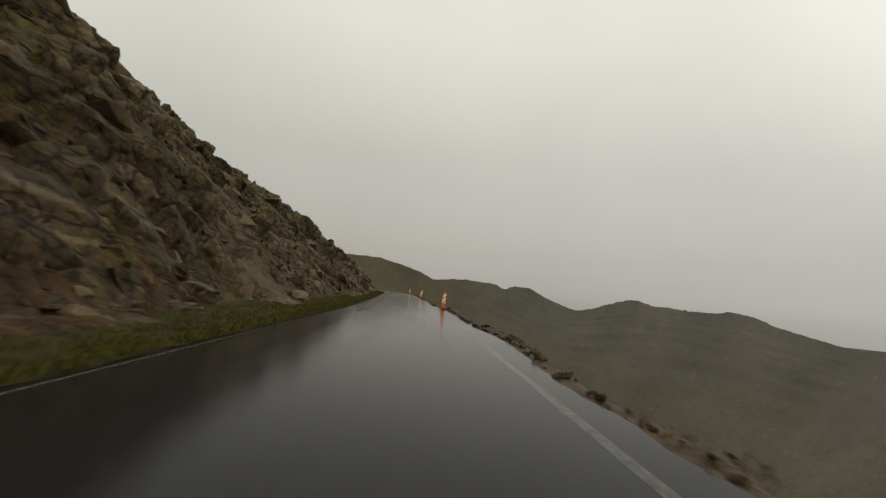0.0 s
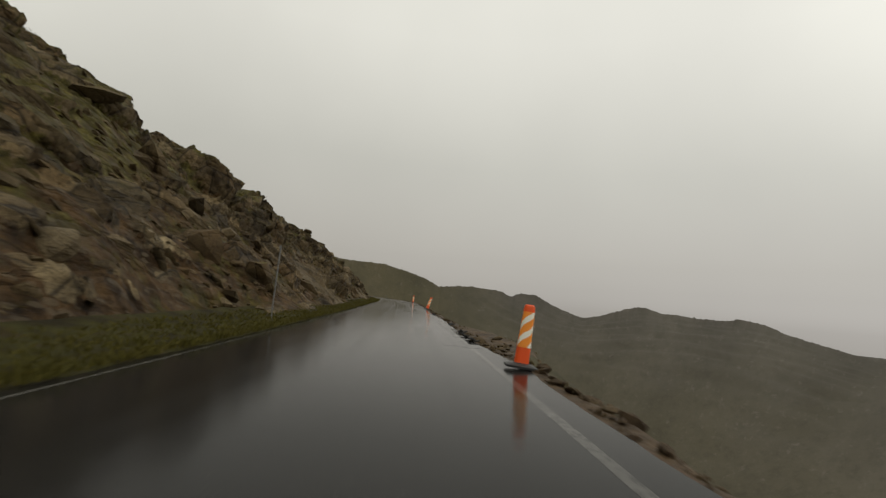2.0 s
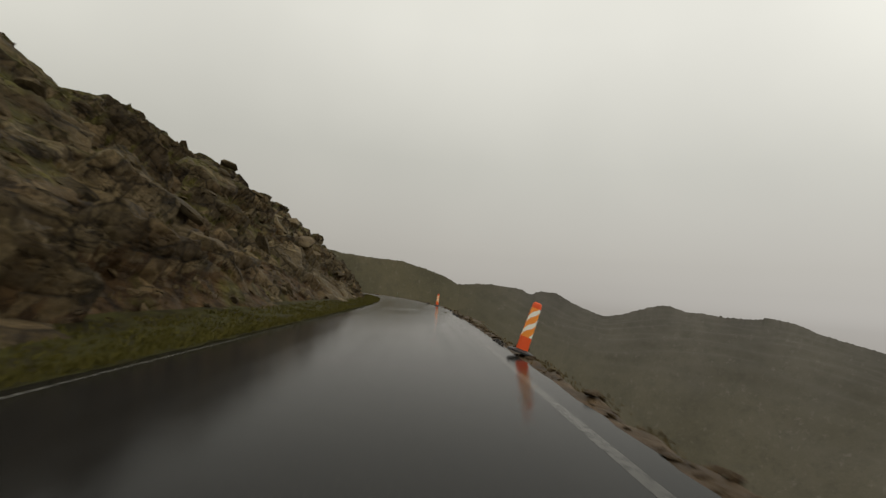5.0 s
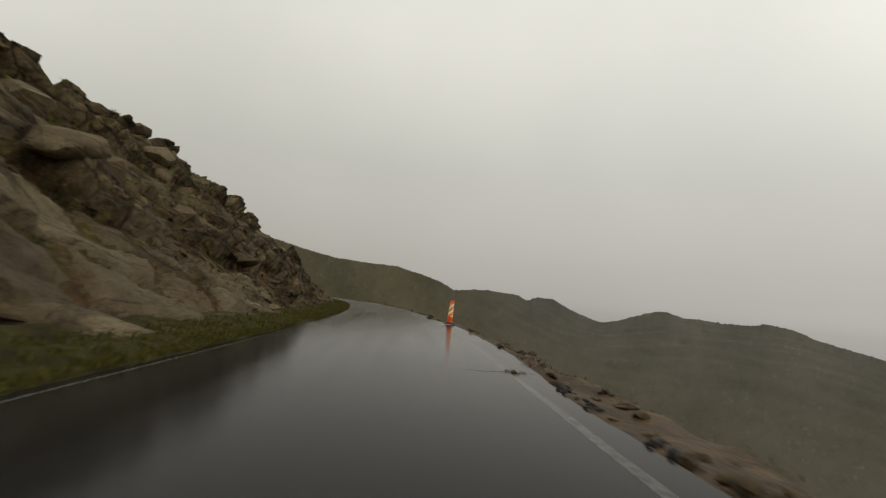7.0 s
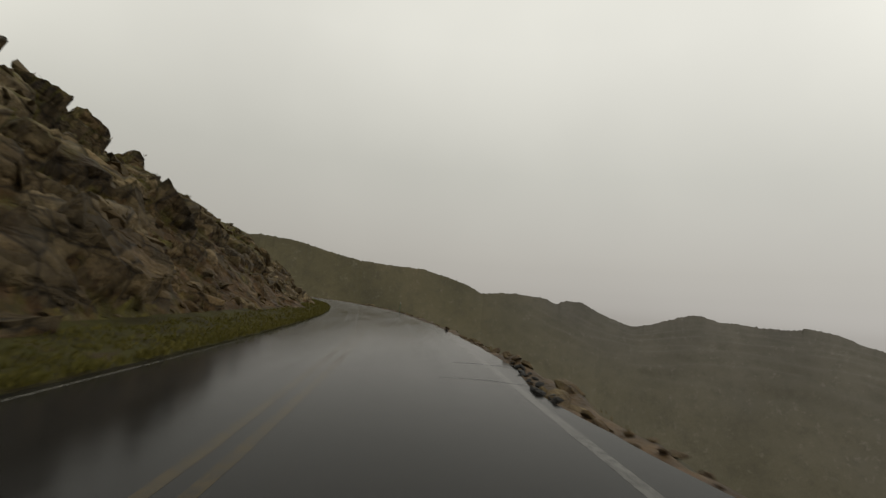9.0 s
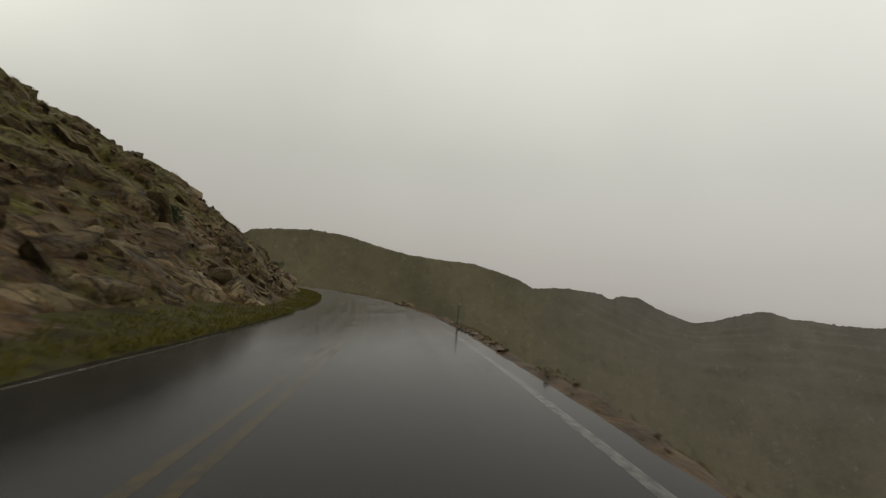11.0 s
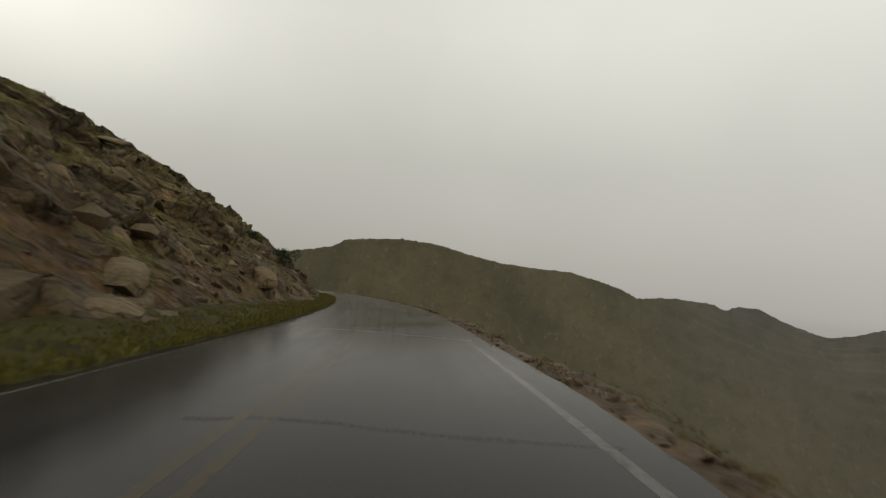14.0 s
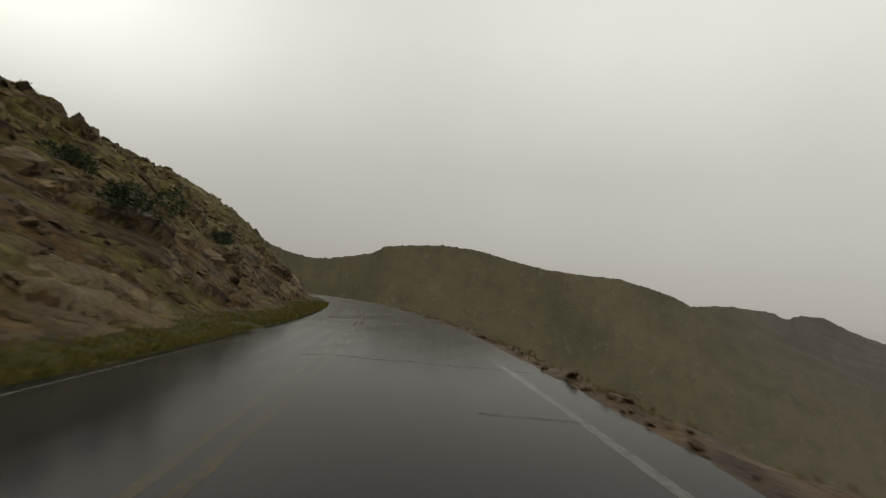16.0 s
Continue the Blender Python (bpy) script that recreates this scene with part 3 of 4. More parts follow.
def slope_place(s, d):
    """A place on the slope with its rocky relief; d: metres to the left of the road's line."""
    z = float(np.interp(d, SL_D, SL_Z)) * float(np.interp(s, TALL_S, TALL))
    out = slope_grid(RELIEF, s, d)
    return s, d - 0.62 * out, z + 0.78 * out


def make_hillside():
    s, d = np.meshgrid(HILL_S, HILL_D, indexing="ij")
    z = np.interp(d, SL_D, SL_Z) * np.interp(s, TALL_S, TALL) + 0.78 * RELIEF
    x, y = on_road(s, -(d - 0.62 * RELIEF))
    ob = grid_object("rocky_hillside", np.stack([x, y, z], -1), ROCK, smooth=True)
    for name, values in (("rock", SHOWN), ("bare", BARE), ("turf", TURF), ("tone", TONE), ("gap_shade", GAP_SHADE)):
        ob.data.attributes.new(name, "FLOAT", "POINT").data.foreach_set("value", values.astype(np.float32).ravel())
    return tagged(ob, "steep wet granite hillside of broken slabs with moss and soil", "hillside", kind="structure")


hillside = make_hillside()

# ---- road, verges, valley side ----
def strip(name, material, us, zs, s_from, s_to, step, wobble=0.0, lift=0.0):
    ss = np.arange(s_from, s_to, step)
    pts = np.zeros((len(ss), len(us), 3))
    for i, s in enumerate(ss):
        for j, (u, z) in enumerate(zip(us, zs)):
            w = wobble * fbm(s * 0.9, j * 5.0, 2.0, 3)
            x, y = on_road(s, u + w)
            pts[i, j] = (x, y, z + lift)
    return grid_object(name, pts, material)


us = np.array([LEFT_EDGE - 0.1, -3.0, -2.4, -1.8, CENTRE - 0.2, CENTRE, CENTRE + 0.2, -0.3, 0.3, 0.9, 1.4, 1.9, 2.4])


def make_road():
    ss = np.arange(-28, 330, 0.4)
    pts = np.zeros((len(ss), len(us), 3))
    for i, s in enumerate(ss):
        for j, u in enumerate(us):
            w = u if j < len(us) - 1 else edge_right(s) + 0.07 * fbm(s * 0.9, 1.0, 2.0, 4)
            x, y = on_road(s, w)
            pts[i, j] = (x, y, -0.012 * abs(w - CENTRE) + 0.02)
    return grid_object("road", pts, ASPHALT)


road = tagged(make_road(), "narrow wet asphalt mountain road with reflections", "road", kind="structure")


at = road.data.attributes.new("across", "FLOAT", "POINT")
at.data.foreach_set("value", np.tile(us, len(road.data.vertices) // len(us)).astype(np.float32))


def line_paint(name, u, width, material, s_from, s_to, label):
    us_line = [u - width / 2, u, u + width / 2]
    ob = strip(name, material, us_line, [-0.012 * abs(w - CENTRE) + 0.02 for w in us_line], s_from, s_to, 0.4, 0.012, 0.001)
    return tagged(ob, label, "road marking", kind="structure")


def edge_line():
    ss = np.arange(-25, 325, 0.4)
    pts = np.zeros((len(ss), 3, 3))
    for i, a in enumerate(ss):
        u = float(np.interp(a, LINE_S, LINE_U)) + 0.03 * fbm(a * 0.06, 5.0, 2.0, 2)
        for j, w in enumerate((-0.065, 0.0, 0.065)):
            x, y = on_road(a, u + w + 0.014 * fbm(a * 1.3, j * 5.0, 2.0, 3))
            pts[i, j] = (x, y, -0.012 * abs(u + w - CENTRE) + 0.021)
    return tagged(grid_object("edge_line_right", pts, WHITE_PAINT), "worn white edge line on wet asphalt", "road marking", kind="structure")


edge_line()
line_paint("edge_line_left", LEFT_EDGE + 0.09, 0.06, WHITE_PAINT, -25, 325, "thin worn white line beside the grass verge")
line_paint("centre_line", CENTRE - 0.11, 0.1, YELLOW_PAINT, 103, 325, "worn yellow centre line on wet asphalt")
line_paint("centre_line", CENTRE + 0.11, 0.1, YELLOW_PAINT, 103, 325, "worn yellow centre line on wet asphalt")


def make_verge_left():
    ss = np.arange(-25, 300, 0.5)
    us = np.linspace(LEFT_EDGE + 0.05, -5.6, 10)
    pts = np.zeros((len(ss), len(us), 3))
    for i, s in enumerate(ss):
        for j, u in enumerate(us):
            k = j / 9
            edge = 0.10 * fbm(s * 0.7, 4.0, 1.0, 3) if j < 3 else 0
            z = -0.03 + 0.08 * min(1, j / 2) + 0.2 * k * k + 0.05 * fbm(s * 1.2, u * 1.4, 9.0, 3) * min(1, j)
            x, y = on_road(s, u + edge)
            pts[i, j] = (x, y, z)
    return tagged(grid_object("grass_verge", pts, VERGE), "mossy yellow-green grass verge below the rocks", "verge", kind="structure")


make_verge_left()


# washed-out ledges of soil below the asphalt edge: along, half length, width, depth below the road
LEDGES = [(18.5, 4.5, 1.1, 0.20), (42, 5.5, 1.9, 0.22), (60, 3.0, 0.35, 0.06), (91, 3.6, 1.4, 0.22), (115.2, 2.6, 0.7, 0.22), (151, 2.5, 0.4, 0.05), (168.5, 2.6, 1.0, 0.0), (176, 2.5, 0.6, 0.02), (192, 4.5, 0.8, 0.02)]


def ledge(s):
    """Width and depth of the washed-out ledge at this place along the road."""
    width = depth = 0.0
    for c, l, w, deep in LEDGES:
        k = math.exp(-((s - c) / l) ** 4)
        width, depth = max(width, w * k), max(depth, deep * k)
    return width, depth


def fall_z(s, u):
    """Height of the ground to the right of the asphalt."""
    d = u - edge_right(s)
    if d < 0:
        return -0.03
    w, deep = ledge(s)
    wide = 0.22 + 0.25 * max(0.0, min(1.0, (s - 135) / 20)) + w + 0.12 * fbm(s * 0.5, 6.0, 5.0, 3)
    cut = min(1.0, d / 0.14)
    lip = 0.07 * math.exp(-((d - 0.3) / 0.2) ** 2) * max(0.0, 1 + 1.8 * fbm(s * 0.3, 1.0, 5.0, 3))
    drop = 0.0 if d < wide else 0.66 * (d - wide) ** 1.06
    rough = min(1.0, d * 3) * 0.10 * fbm(s * 1.2, u * 1.2, 13.0, 4)
    bumps = rough + max(0.0, min(1.0, d - wide)) * 0.18 * fbm(s * 0.5, u * 0.5, 3.0, 4) + min(3.0, d * 0.08) * fbm(s * 0.05, u * 0.05, 8.0, 3)
    return -0.035 - (deep + 0.03) * cut * cut * (3 - 2 * cut) + lip - min(drop, 145.0) + bumps


def make_fall():
    ss = np.concatenate([np.arange(-25, 230, 0.4), np.arange(230, 335, 1.5)])
    off = np.concatenate([[-0.12, 0.02, 0.1], np.arange(0.16, 2.4, 0.13), np.arange(2.4, 10, 0.6), np.geomspace(10, 330, 26)])
    pts = np.zeros((len(ss), len(off), 3))
    for i, s in enumerate(ss):
        for j, o in enumerate(off):
            u = edge_right(s) + float(o)
            x, y = on_road(s, u)
            pts[i, j] = (x, y, fall_z(float(s), u))
    ob = grid_object("valley_side", pts, HEATH)
    ob.data.materials.append(SOIL)
    mats = np.zeros((len(ss) - 1, len(off) - 1), dtype=np.int32)
    for i in range(len(ss) - 1):
        for j in range(len(off) - 1):
            if off[j] < 0.3 + 1.05 * ledge(float(ss[i]))[0]:
                mats[i, j] = 1
    ob.data.polygons.foreach_set("material_index", mats.ravel())
    return tagged(ob, "steep brown grass slope falling away below the road edge", "slope", kind="structure")


valley_side = make_fall()

# ---- the mountains across the valley: bearing to the right of the road's first direction, crest's elevation in degrees ----
CREST = [(-90, 6.2), (-60, 6.6), (-46, 5.8), (-43.3, 5.05), (-39.3, 3.6), (-36.8, 3.1), (-34.6, 3.25), (-32.4, 3.75), (-30.4, 4.2), (-29.3, 5.0), (-26.8, 5.35), (-23.4, 5.65), (-19.8, 5.45), (-18.2, 5.15), (-16.6, 4.75), (-14.3, 4.3), (-12.3, 3.95),
         (-8.8, 3.75), (-5, 3.62), (-1.4, 2.75), (0.4, 2.2), (1.8, 1.4), (2.7, 1.5), (4.1, 1.66), (5.1, 1.75), (7, 1.66), (9.3, 1.45), (10.4, 0.9), (11.5, 1.4), (13.2, 1.33), (15.2, 0.35), (17, -0.4), (18.6, -1.2), (21.8, 0.15), (24.2, 0.9), (24.9, 0.97), (26.8, 0.42),
         (28, 0.44), (30, 0.22), (32.6, 0.22), (34, 0.5), (36, 0.22), (38, -0.65), (41.5, -1.5), (45, -2.5), (50, -3.5), (90, -3.5)]
# how far off the crest stands, by bearing
FAR_B, FAR_R = [-90, -12, 2, 10, 16, 90], [880, 880, 1400, 2800, 3600, 3600]


def make_mountain():
    az = np.arange(-75, 70.01, 0.11)
    b, e = np.array(CREST).T
    far = np.interp(az, FAR_B, FAR_R)
    crest = np.interp(az, b, e)
    crest = np.convolve(np.pad(crest, 2, mode="edge"), [0.1, 0.2, 0.4, 0.2, 0.1], "valid")
    broad = np.convolve(np.pad(crest, 40, mode="edge"), np.ones(81) / 81, "valid")
    ks = np.concatenate([np.linspace(0, 1, 70) ** 1.15, np.linspace(1.04, 1.8, 12)])
    floor = -150.0
    pts = np.zeros((len(az), len(ks), 3))
    for i, b in enumerate(az):
        h = crest[i] + 0.07 * fbm(b * 1.1, 0.0, 4.0, 4) + 0.15 * max(0.0, fbm(b * 2.6, 3.0, 4.0, 4)) + 0.06 * fbm(b * 5.0, 3.0, 4.0, 3)
        for j, k in enumerate(ks):
            r = 360 + (far[i] - 360) * min(1.0, k) + (far[i] * 0.4 * (k - 1) if k > 1 else 0.0)
            m = k if k <= 1 else max(0.0, 1 - (k - 1) / 0.8)
            face = m ** 1.25 if k <= 1 else m * m * (3 - 2 * m)
            x, y = r * math.sin(radians(b)), 100 + r * math.cos(radians(b))
            rel = noise.hetero_terrain(Vector((x * 0.006, y * 0.006, 1.0)), 1.0, 2.1, 5, 0.6) * 4 * math.sin(math.pi * min(1, m)) * (far[i] / 1300) ** 0.5 if k < 1 else 0
            top = math.tan(radians(broad[i] + (h - broad[i]) * min(1.0, m) ** 4)) * far[i] + 1.1
            pts[i, j] = (x, y, floor + (top - floor) * face - abs(rel))
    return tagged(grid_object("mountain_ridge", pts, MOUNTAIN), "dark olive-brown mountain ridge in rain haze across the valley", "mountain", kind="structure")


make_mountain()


def make_ground():
    bm = bmesh.new()
    bmesh.ops.create_circle(bm, cap_ends=True, radius=4800, segments=96)
    bmesh.ops.translate(bm, verts=bm.verts, vec=(0, 0, -152))
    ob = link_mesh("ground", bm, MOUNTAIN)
    return tagged(ob, "dark valley floor of heath far below the road", "ground", kind="structure")


make_ground()


# ---- channelising posts at the road edge ----
def ring_loft(bm, rings):
    loops = [[bm.verts.new(p) for p in ring] for ring in rings]
    for a, b in zip(loops, loops[1:]):
        for i in range(len(a)):
            bm.faces.new((a[i], a[(i + 1) % len(a)], b[(i + 1) % len(b)], b[i]))
    bm.faces.new(list(reversed(loops[0])))
    bm.faces.new(loops[-1])
    return bm


def oval(w, d, z, n=20, power=0.75):
    out = []
    for i in range(n):
        a = 2 * math.pi * i / n
        c, s = math.cos(a), math.sin(a)
        out.append((w / 2 * math.copysign(abs(c) ** power, c), d / 2 * math.copysign(abs(s) ** power, s), z))
    return out


def make_channelizer():
    thing = new("traffic_channelizer")
    body = part("body", ring_loft(bmesh.new(), [oval(.27, .13, .05), oval(.258, .125, .3), oval(.203, .105, 1.08), oval(.186, .095, 1.13), oval(.13, .065, 1.15)]), ORANGE, thing, "tapered orange plastic panel", smooth=False)
    base = bmesh.new()
    ring_loft(base, [oval(.58, .42, 0, 16, .4), oval(.58, .42, .04, 16, .4), oval(.46, .31, .07, 16, .5), oval(.30, .17, .09, 16, .6)])
    part("base", base, RUBBER, thing, "black rubber base")
    def skin(bm, side, low, high, grow, steps=12):
        """A band on the body's face between two heights that depend on v, -0.5 to 0.5 across."""
        cols = []
        for i in range(steps + 1):
            v = i / steps - 0.5
            a, c = low(v), high(v)
            if c - a < 0.004:
                cols.append(None)
                continue
            col = []
            for zz in (a, c):
                w, d = 0.258 - 0.055 * (zz - 0.3) / 0.78, 0.125 - 0.02 * (zz - 0.3) / 0.78
                ang = math.pi * (0.5 - v * 0.96)
                cx, sy = math.cos(ang), math.sin(ang)
                col.append(bm.verts.new((w / 2 * math.copysign(abs(cx) ** 0.75, cx), side * (d / 2 * abs(sy) ** 0.75 + grow), zz)))
            cols.append(col)
        for p, q in zip(cols, cols[1:]):
            if p and q:
                bm.faces.new((p[0], q[0], q[1], p[1]) if side < 0 else (p[0], p[1], q[1], q[0]))
        return bm

    LOW, HIGH = 0.37, 1.02
    for side in (-1, 1):
        part("reflective_sheet", skin(bmesh.new(), side, lambda v: LOW, lambda v: HIGH, 0.003), SHEET_AMBER, thing, "orange reflective sheet")
        for mid in (0.31, 0.606, 0.90):
            def low(v):
                return max(LOW, mid - 0.062 - side * 0.32 * v)

            def high(v):
                return min(HIGH, mid + 0.062 - side * 0.32 * v)

            part("stripe", skin(bmesh.new(), side, low, high, 0.006), SHEET_WHITE, thing, "slanted white reflective stripe")
    return tagged(thing, "orange traffic channelizer with white stripes on black rubber base", "traffic channelizer", "channelizers along the road edge")


CONES = [(32.8, 2.05, 0, 5, 0.98), (70.6, 2.25, -2, 16, 1.0), (108.6, 2.38, 0, 4, 1.02)]
first = None
for s, u, pitch, lean, size in CONES:
    x, y = on_road(s, u)
    h = math.degrees(np.interp(s, S_LIST, HEAD))
    m = pose(float(x), float(y), 0.005, pitch, lean, h) @ Matrix.Scale(size, 4)
    if first is None:
        first = make_channelizer()
        first.matrix_basis = m
    else:
        copy_thing(first, m @ Matrix.Scale(1 / CONES[0][4], 4))


# ---- loose rock ----
def hull_mesh(name, material, seed, points=20, flat=0.7):
    rnd = random.Random(seed)
    bm = bmesh.new()
    turn = Euler((rnd.uniform(0, 3), rnd.uniform(0, 3), rnd.uniform(0, 3))).to_matrix()
    for i in range(points):
        h = 1 - 2 * (i + 0.5) / points
        a = 2.39996 * i + rnd.gauss(0, 0.25)
        v = turn @ Vector((math.cos(a) * math.sqrt(1 - h * h), math.sin(a) * math.sqrt(1 - h * h), h))
        box = (abs(v.x) ** 3.5 + abs(v.y) ** 3.5 + abs(v.z) ** 3.5) ** (-1 / 3.5)
        v = v * (0.45 + 0.5 * box) * rnd.uniform(0.80, 1.04)
        bm.verts.new((v.x * 1.1, v.y, v.z * flat))
    bmesh.ops.convex_hull(bm, input=bm.verts)
    bmesh.ops.delete(bm, geom=[v for v in bm.verts if not v.link_faces], context="VERTS")
    bmesh.ops.recalc_face_normals(bm, faces=bm.faces)
    for f in bm.faces:
        f.smooth = True
    for e in bm.edges:
        e.smooth = e.calc_face_angle(0.0) < radians(38)
    me = bpy.data.meshes.new(name)
    bm.to_mesh(me)
    bm.free()
    me.materials.append(material)
    return me


ROCKS = [hull_mesh("rock", ROCK_PIECE, 40 + i, 18 + i % 5 * 2, 0.5 + 0.07 * (i % 6)) for i in range(14)]
SHAPES = []
for me in ROCKS:
    SHAPES.append((np.array([v.co[:] for v in me.vertices]), [list(p.vertices) for p in me.polygons]))
rnd = random.Random(7)


def rock_pose(s, b, z, size, turn=None):
    x, y = on_road(s, -b)
    h = float(np.interp(s, S_LIST, HEAD))
    long = 1.5 if turn else 2.1
    turn = turn or (rnd.gauss(0, 22), rnd.gauss(24, 22), rnd.uniform(-40, 40))
    m = Matrix.Translation((float(x), float(y), z)) @ Euler((0, 0, h + math.pi / 2)).to_matrix().to_4x4() @ Euler([radians(a) for a in turn]).to_matrix().to_4x4()
    return m @ Matrix.Diagonal((size * rnd.uniform(0.9, long), size * rnd.uniform(0.7, 1.2), size * rnd.uniform(0.45, 0.95), 1))


def joined(name, items, material, parent=None, label=""):
    """One mesh of many small pieces; items: shape number and pose."""
    verts, faces, n = [], [], 0
    for k, m in items:
        v, f = SHAPES[k]
        mm = np.array(m)
        verts.append(v @ mm[:3, :3].T + mm[:3, 3])
        faces += [[i + n for i in q] for q in f]
        n += len(v)
    me = bpy.data.meshes.new(name)
    me.from_pydata(np.concatenate(verts).tolist(), [], faces)
    me.materials.append(material)
    ob = new(name, me)
    ob.parent = parent
    return tagged(ob, label, kind="stuff")


# boulders that stand out along the crest: along, out, size, height above the slope
CREST_ROCKS = [(24, 14.5, 0.6, 0.2), (29, 15, 0.9, 0.9), (33, 15, 0.8, 0.5), (35.5, 15, 0.7, 0.5), (38, 15, 0.45, 0.3), (77, 15, 0.55, 0.4), (62, 15, 0.4, 0.2), (64, 15.3, 0.45, 0.1),
               (104, 15, 0.6, -0.2), (107, 15, 0.45, -0.2), (111, 15, 0.7, 0.1), (114, 13.6, 1.0, 0.3), (115.3, 13.4, 0.9, 0.6), (116.5, 13.8, 0.8, 0.4), (95.5, 14.5, 0.7, 0.5), (128, 15, 0.4, 0.2), (137, 15, 0.4, 0.2),
               (177.5, 14.5, 1.0, 0.0), (211.5, 19.5, 0.7, 0.3)]
# big rounded boulders sitting in the slope: along, out, length, depth, height, lift, turn about the vertical
BOULDERS = [(23.5, 7.8, 1.5, 0.9, 1.1, 0.1, 20), (35.8, 12.7, 1.3, 0.9, 0.8, 0.2, 10), (34, 6.5, 0.5, 0.4, 0.55, 0.1, 0), (22, 4.9, 0.7, 0.5, 0.4, 0.0, 30), (52, 12.4, 1.1, 0.8, 0.6, 0.2, 0), (28, 11.0, 0.9, 0.8, 0.8, 0.1, 40), (44, 10.5, 1.0, 0.7, 0.6, 0.0, 15),
            (108.2, 12.6, 1.0, 0.8, 0.8, -0.15, 10), (96, 8.5, 1.2, 0.7, 0.5, 0.1, 0), (102, 10.5, 1.1, 0.8, 0.7, 0.1, 25), (104.5, 9.0, 1.0, 0.7, 0.7, 0.0, 10), (110.2, 14.8, 0.9, 0.7, 0.5, 0.3, 0), (99, 11.5, 0.9, 0.8, 0.7, 0.1, 50),
            (151.3, 8.2, 0.9, 0.5, 0.35, 0.0, 20), (169.8, 14.0, 0.36, 0.4, 0.55, 0.45, 0), (175.5, 5.8, 1.3, 0.8, 0.8, -0.2, 15), (177.5, 5.3, 1.0, 0.7, 0.7, -0.2, -15), (180.5, 6.3, 1.5, 0.6, 0.5, -0.1, 25), (181.2, 7.7, 0.55, 0.5, 0.5, 0.1, 0), (183.2, 7.4, 0.5, 0.4, 0.35, 0.1, 20),
            (191, 6.0, 1.2, 0.7, 0.6, -0.1, 20), (194.8, 14.3, 1.1, 0.7, 0.18, 0.5, 0), (205, 9.2, 1.2, 0.8, 0.8, 0.0, 10), (198, 9.5, 0.9, 0.6, 0.6, 0.0, 30), (213, 7.0, 1.0, 0.6, 0.5, 0.0, 20), (187, 10.5, 0.8, 0.6, 0.5, 0.1, 0)]
rest = []
placed = [(s, d, size, lift) for s, d, size, lift in CREST_ROCKS]
while len(placed) < 10000:
    s, d = rnd.uniform(-8, 240), 4.9 + 17 * rnd.random() ** 0.85
    dense = 0.5 + 0.9 * fbm(s * 0.06, d * 0.12, 40.0, 3)
    bedrock = slope_grid(SHOWN, s, d)
    if rnd.random() < max(0.08, min(1, dense + 0.25)) * (1 - 0.85 * bedrock) * (1 - 0.8 * slabby(s, d)):
        size = min(0.75 - 0.4 * min(1, max(0, (s - 150) / 30)), 0.075 * math.exp(abs(rnd.gauss(0, 0.85))))
        placed.append((s, d, size, -0.4 * size))
own = 0
for n, (s, d, size, lift) in enumerate(placed):
    a, b, z = slope_place(s, d)
    m = rock_pose(a, b, z + (lift * 0.45 if lift > 0 else lift), size)
    if n < len(CREST_ROCKS):
        m = m @ Matrix.Diagonal((0.7, 1.0, 1.3, 1))
    k = n % len(ROCKS)
    if n < len(CREST_ROCKS) or (size > 0.22 and own < 280):
        ob = new("rock", ROCKS[k])
        ob.parent = hillside
        ob.matrix_basis = m
        own += 1
    else:
        rest.append((k, m))
SHAPED = [hull_mesh("boulder", ROCK_PIECE, 300 + i, 20 + i % 3 * 4, 0.85) for i in range(6)]
for n, (s, d, long, deep, high, lift, turn) in enumerate(BOULDERS):
    a, b, z = slope_place(s, d)
    x, y = on_road(a, -b)
    ob = new("boulder", SHAPED[n % len(SHAPED)])
    ob.parent = hillside
    ob.matrix_basis = pose(float(x), float(y), z + lift - 0.25 * high, 12, -14, math.degrees(float(np.interp(a, S_LIST, HEAD))) + 90 + turn) @ Matrix.Diagonal((long, deep, high, 1))
joined("scree", rest, ROCK_SMALL, hillside, "smaller broken rock lying on the slope")

# ---- rubble along the crumbled right edge ----
rubble = []
RUB_S = [-5, 20, 28, 38, 60, 70, 83, 95, 100, 110, 120, 128, 163, 168, 176, 195, 240]
RUB = [0.8, 0.8, 0.5, 0.8, 0.6, 0.4, 0.8, 0.3, 0.03, 0.08, 0.9, 0.15, 0.15, 0.6, 0.3, 0.2, 0.2]
for n in range(3600):
    s = rnd.uniform(-5, 240)
    if rnd.random() > np.interp(s, RUB_S, RUB) * (0.35 + 1.3 * max(0, 0.2 + fbm(s * 0.15, 2.0, 60.0, 3))):
        continue
    size = min(0.13, 0.028 * math.exp(abs(rnd.gauss(0, 0.75))))
    u = edge_right(s) + 0.02 + size + abs(rnd.gauss(0.06, 0.15))
    rubble.append((n % len(ROCKS), rock_pose(s, -u, fall_z(s, u) + 0.2 * size, size, (rnd.gauss(0, 20), rnd.gauss(0, 20), rnd.uniform(0, 360)))))
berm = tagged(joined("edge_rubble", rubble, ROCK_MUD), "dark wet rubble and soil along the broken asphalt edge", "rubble")


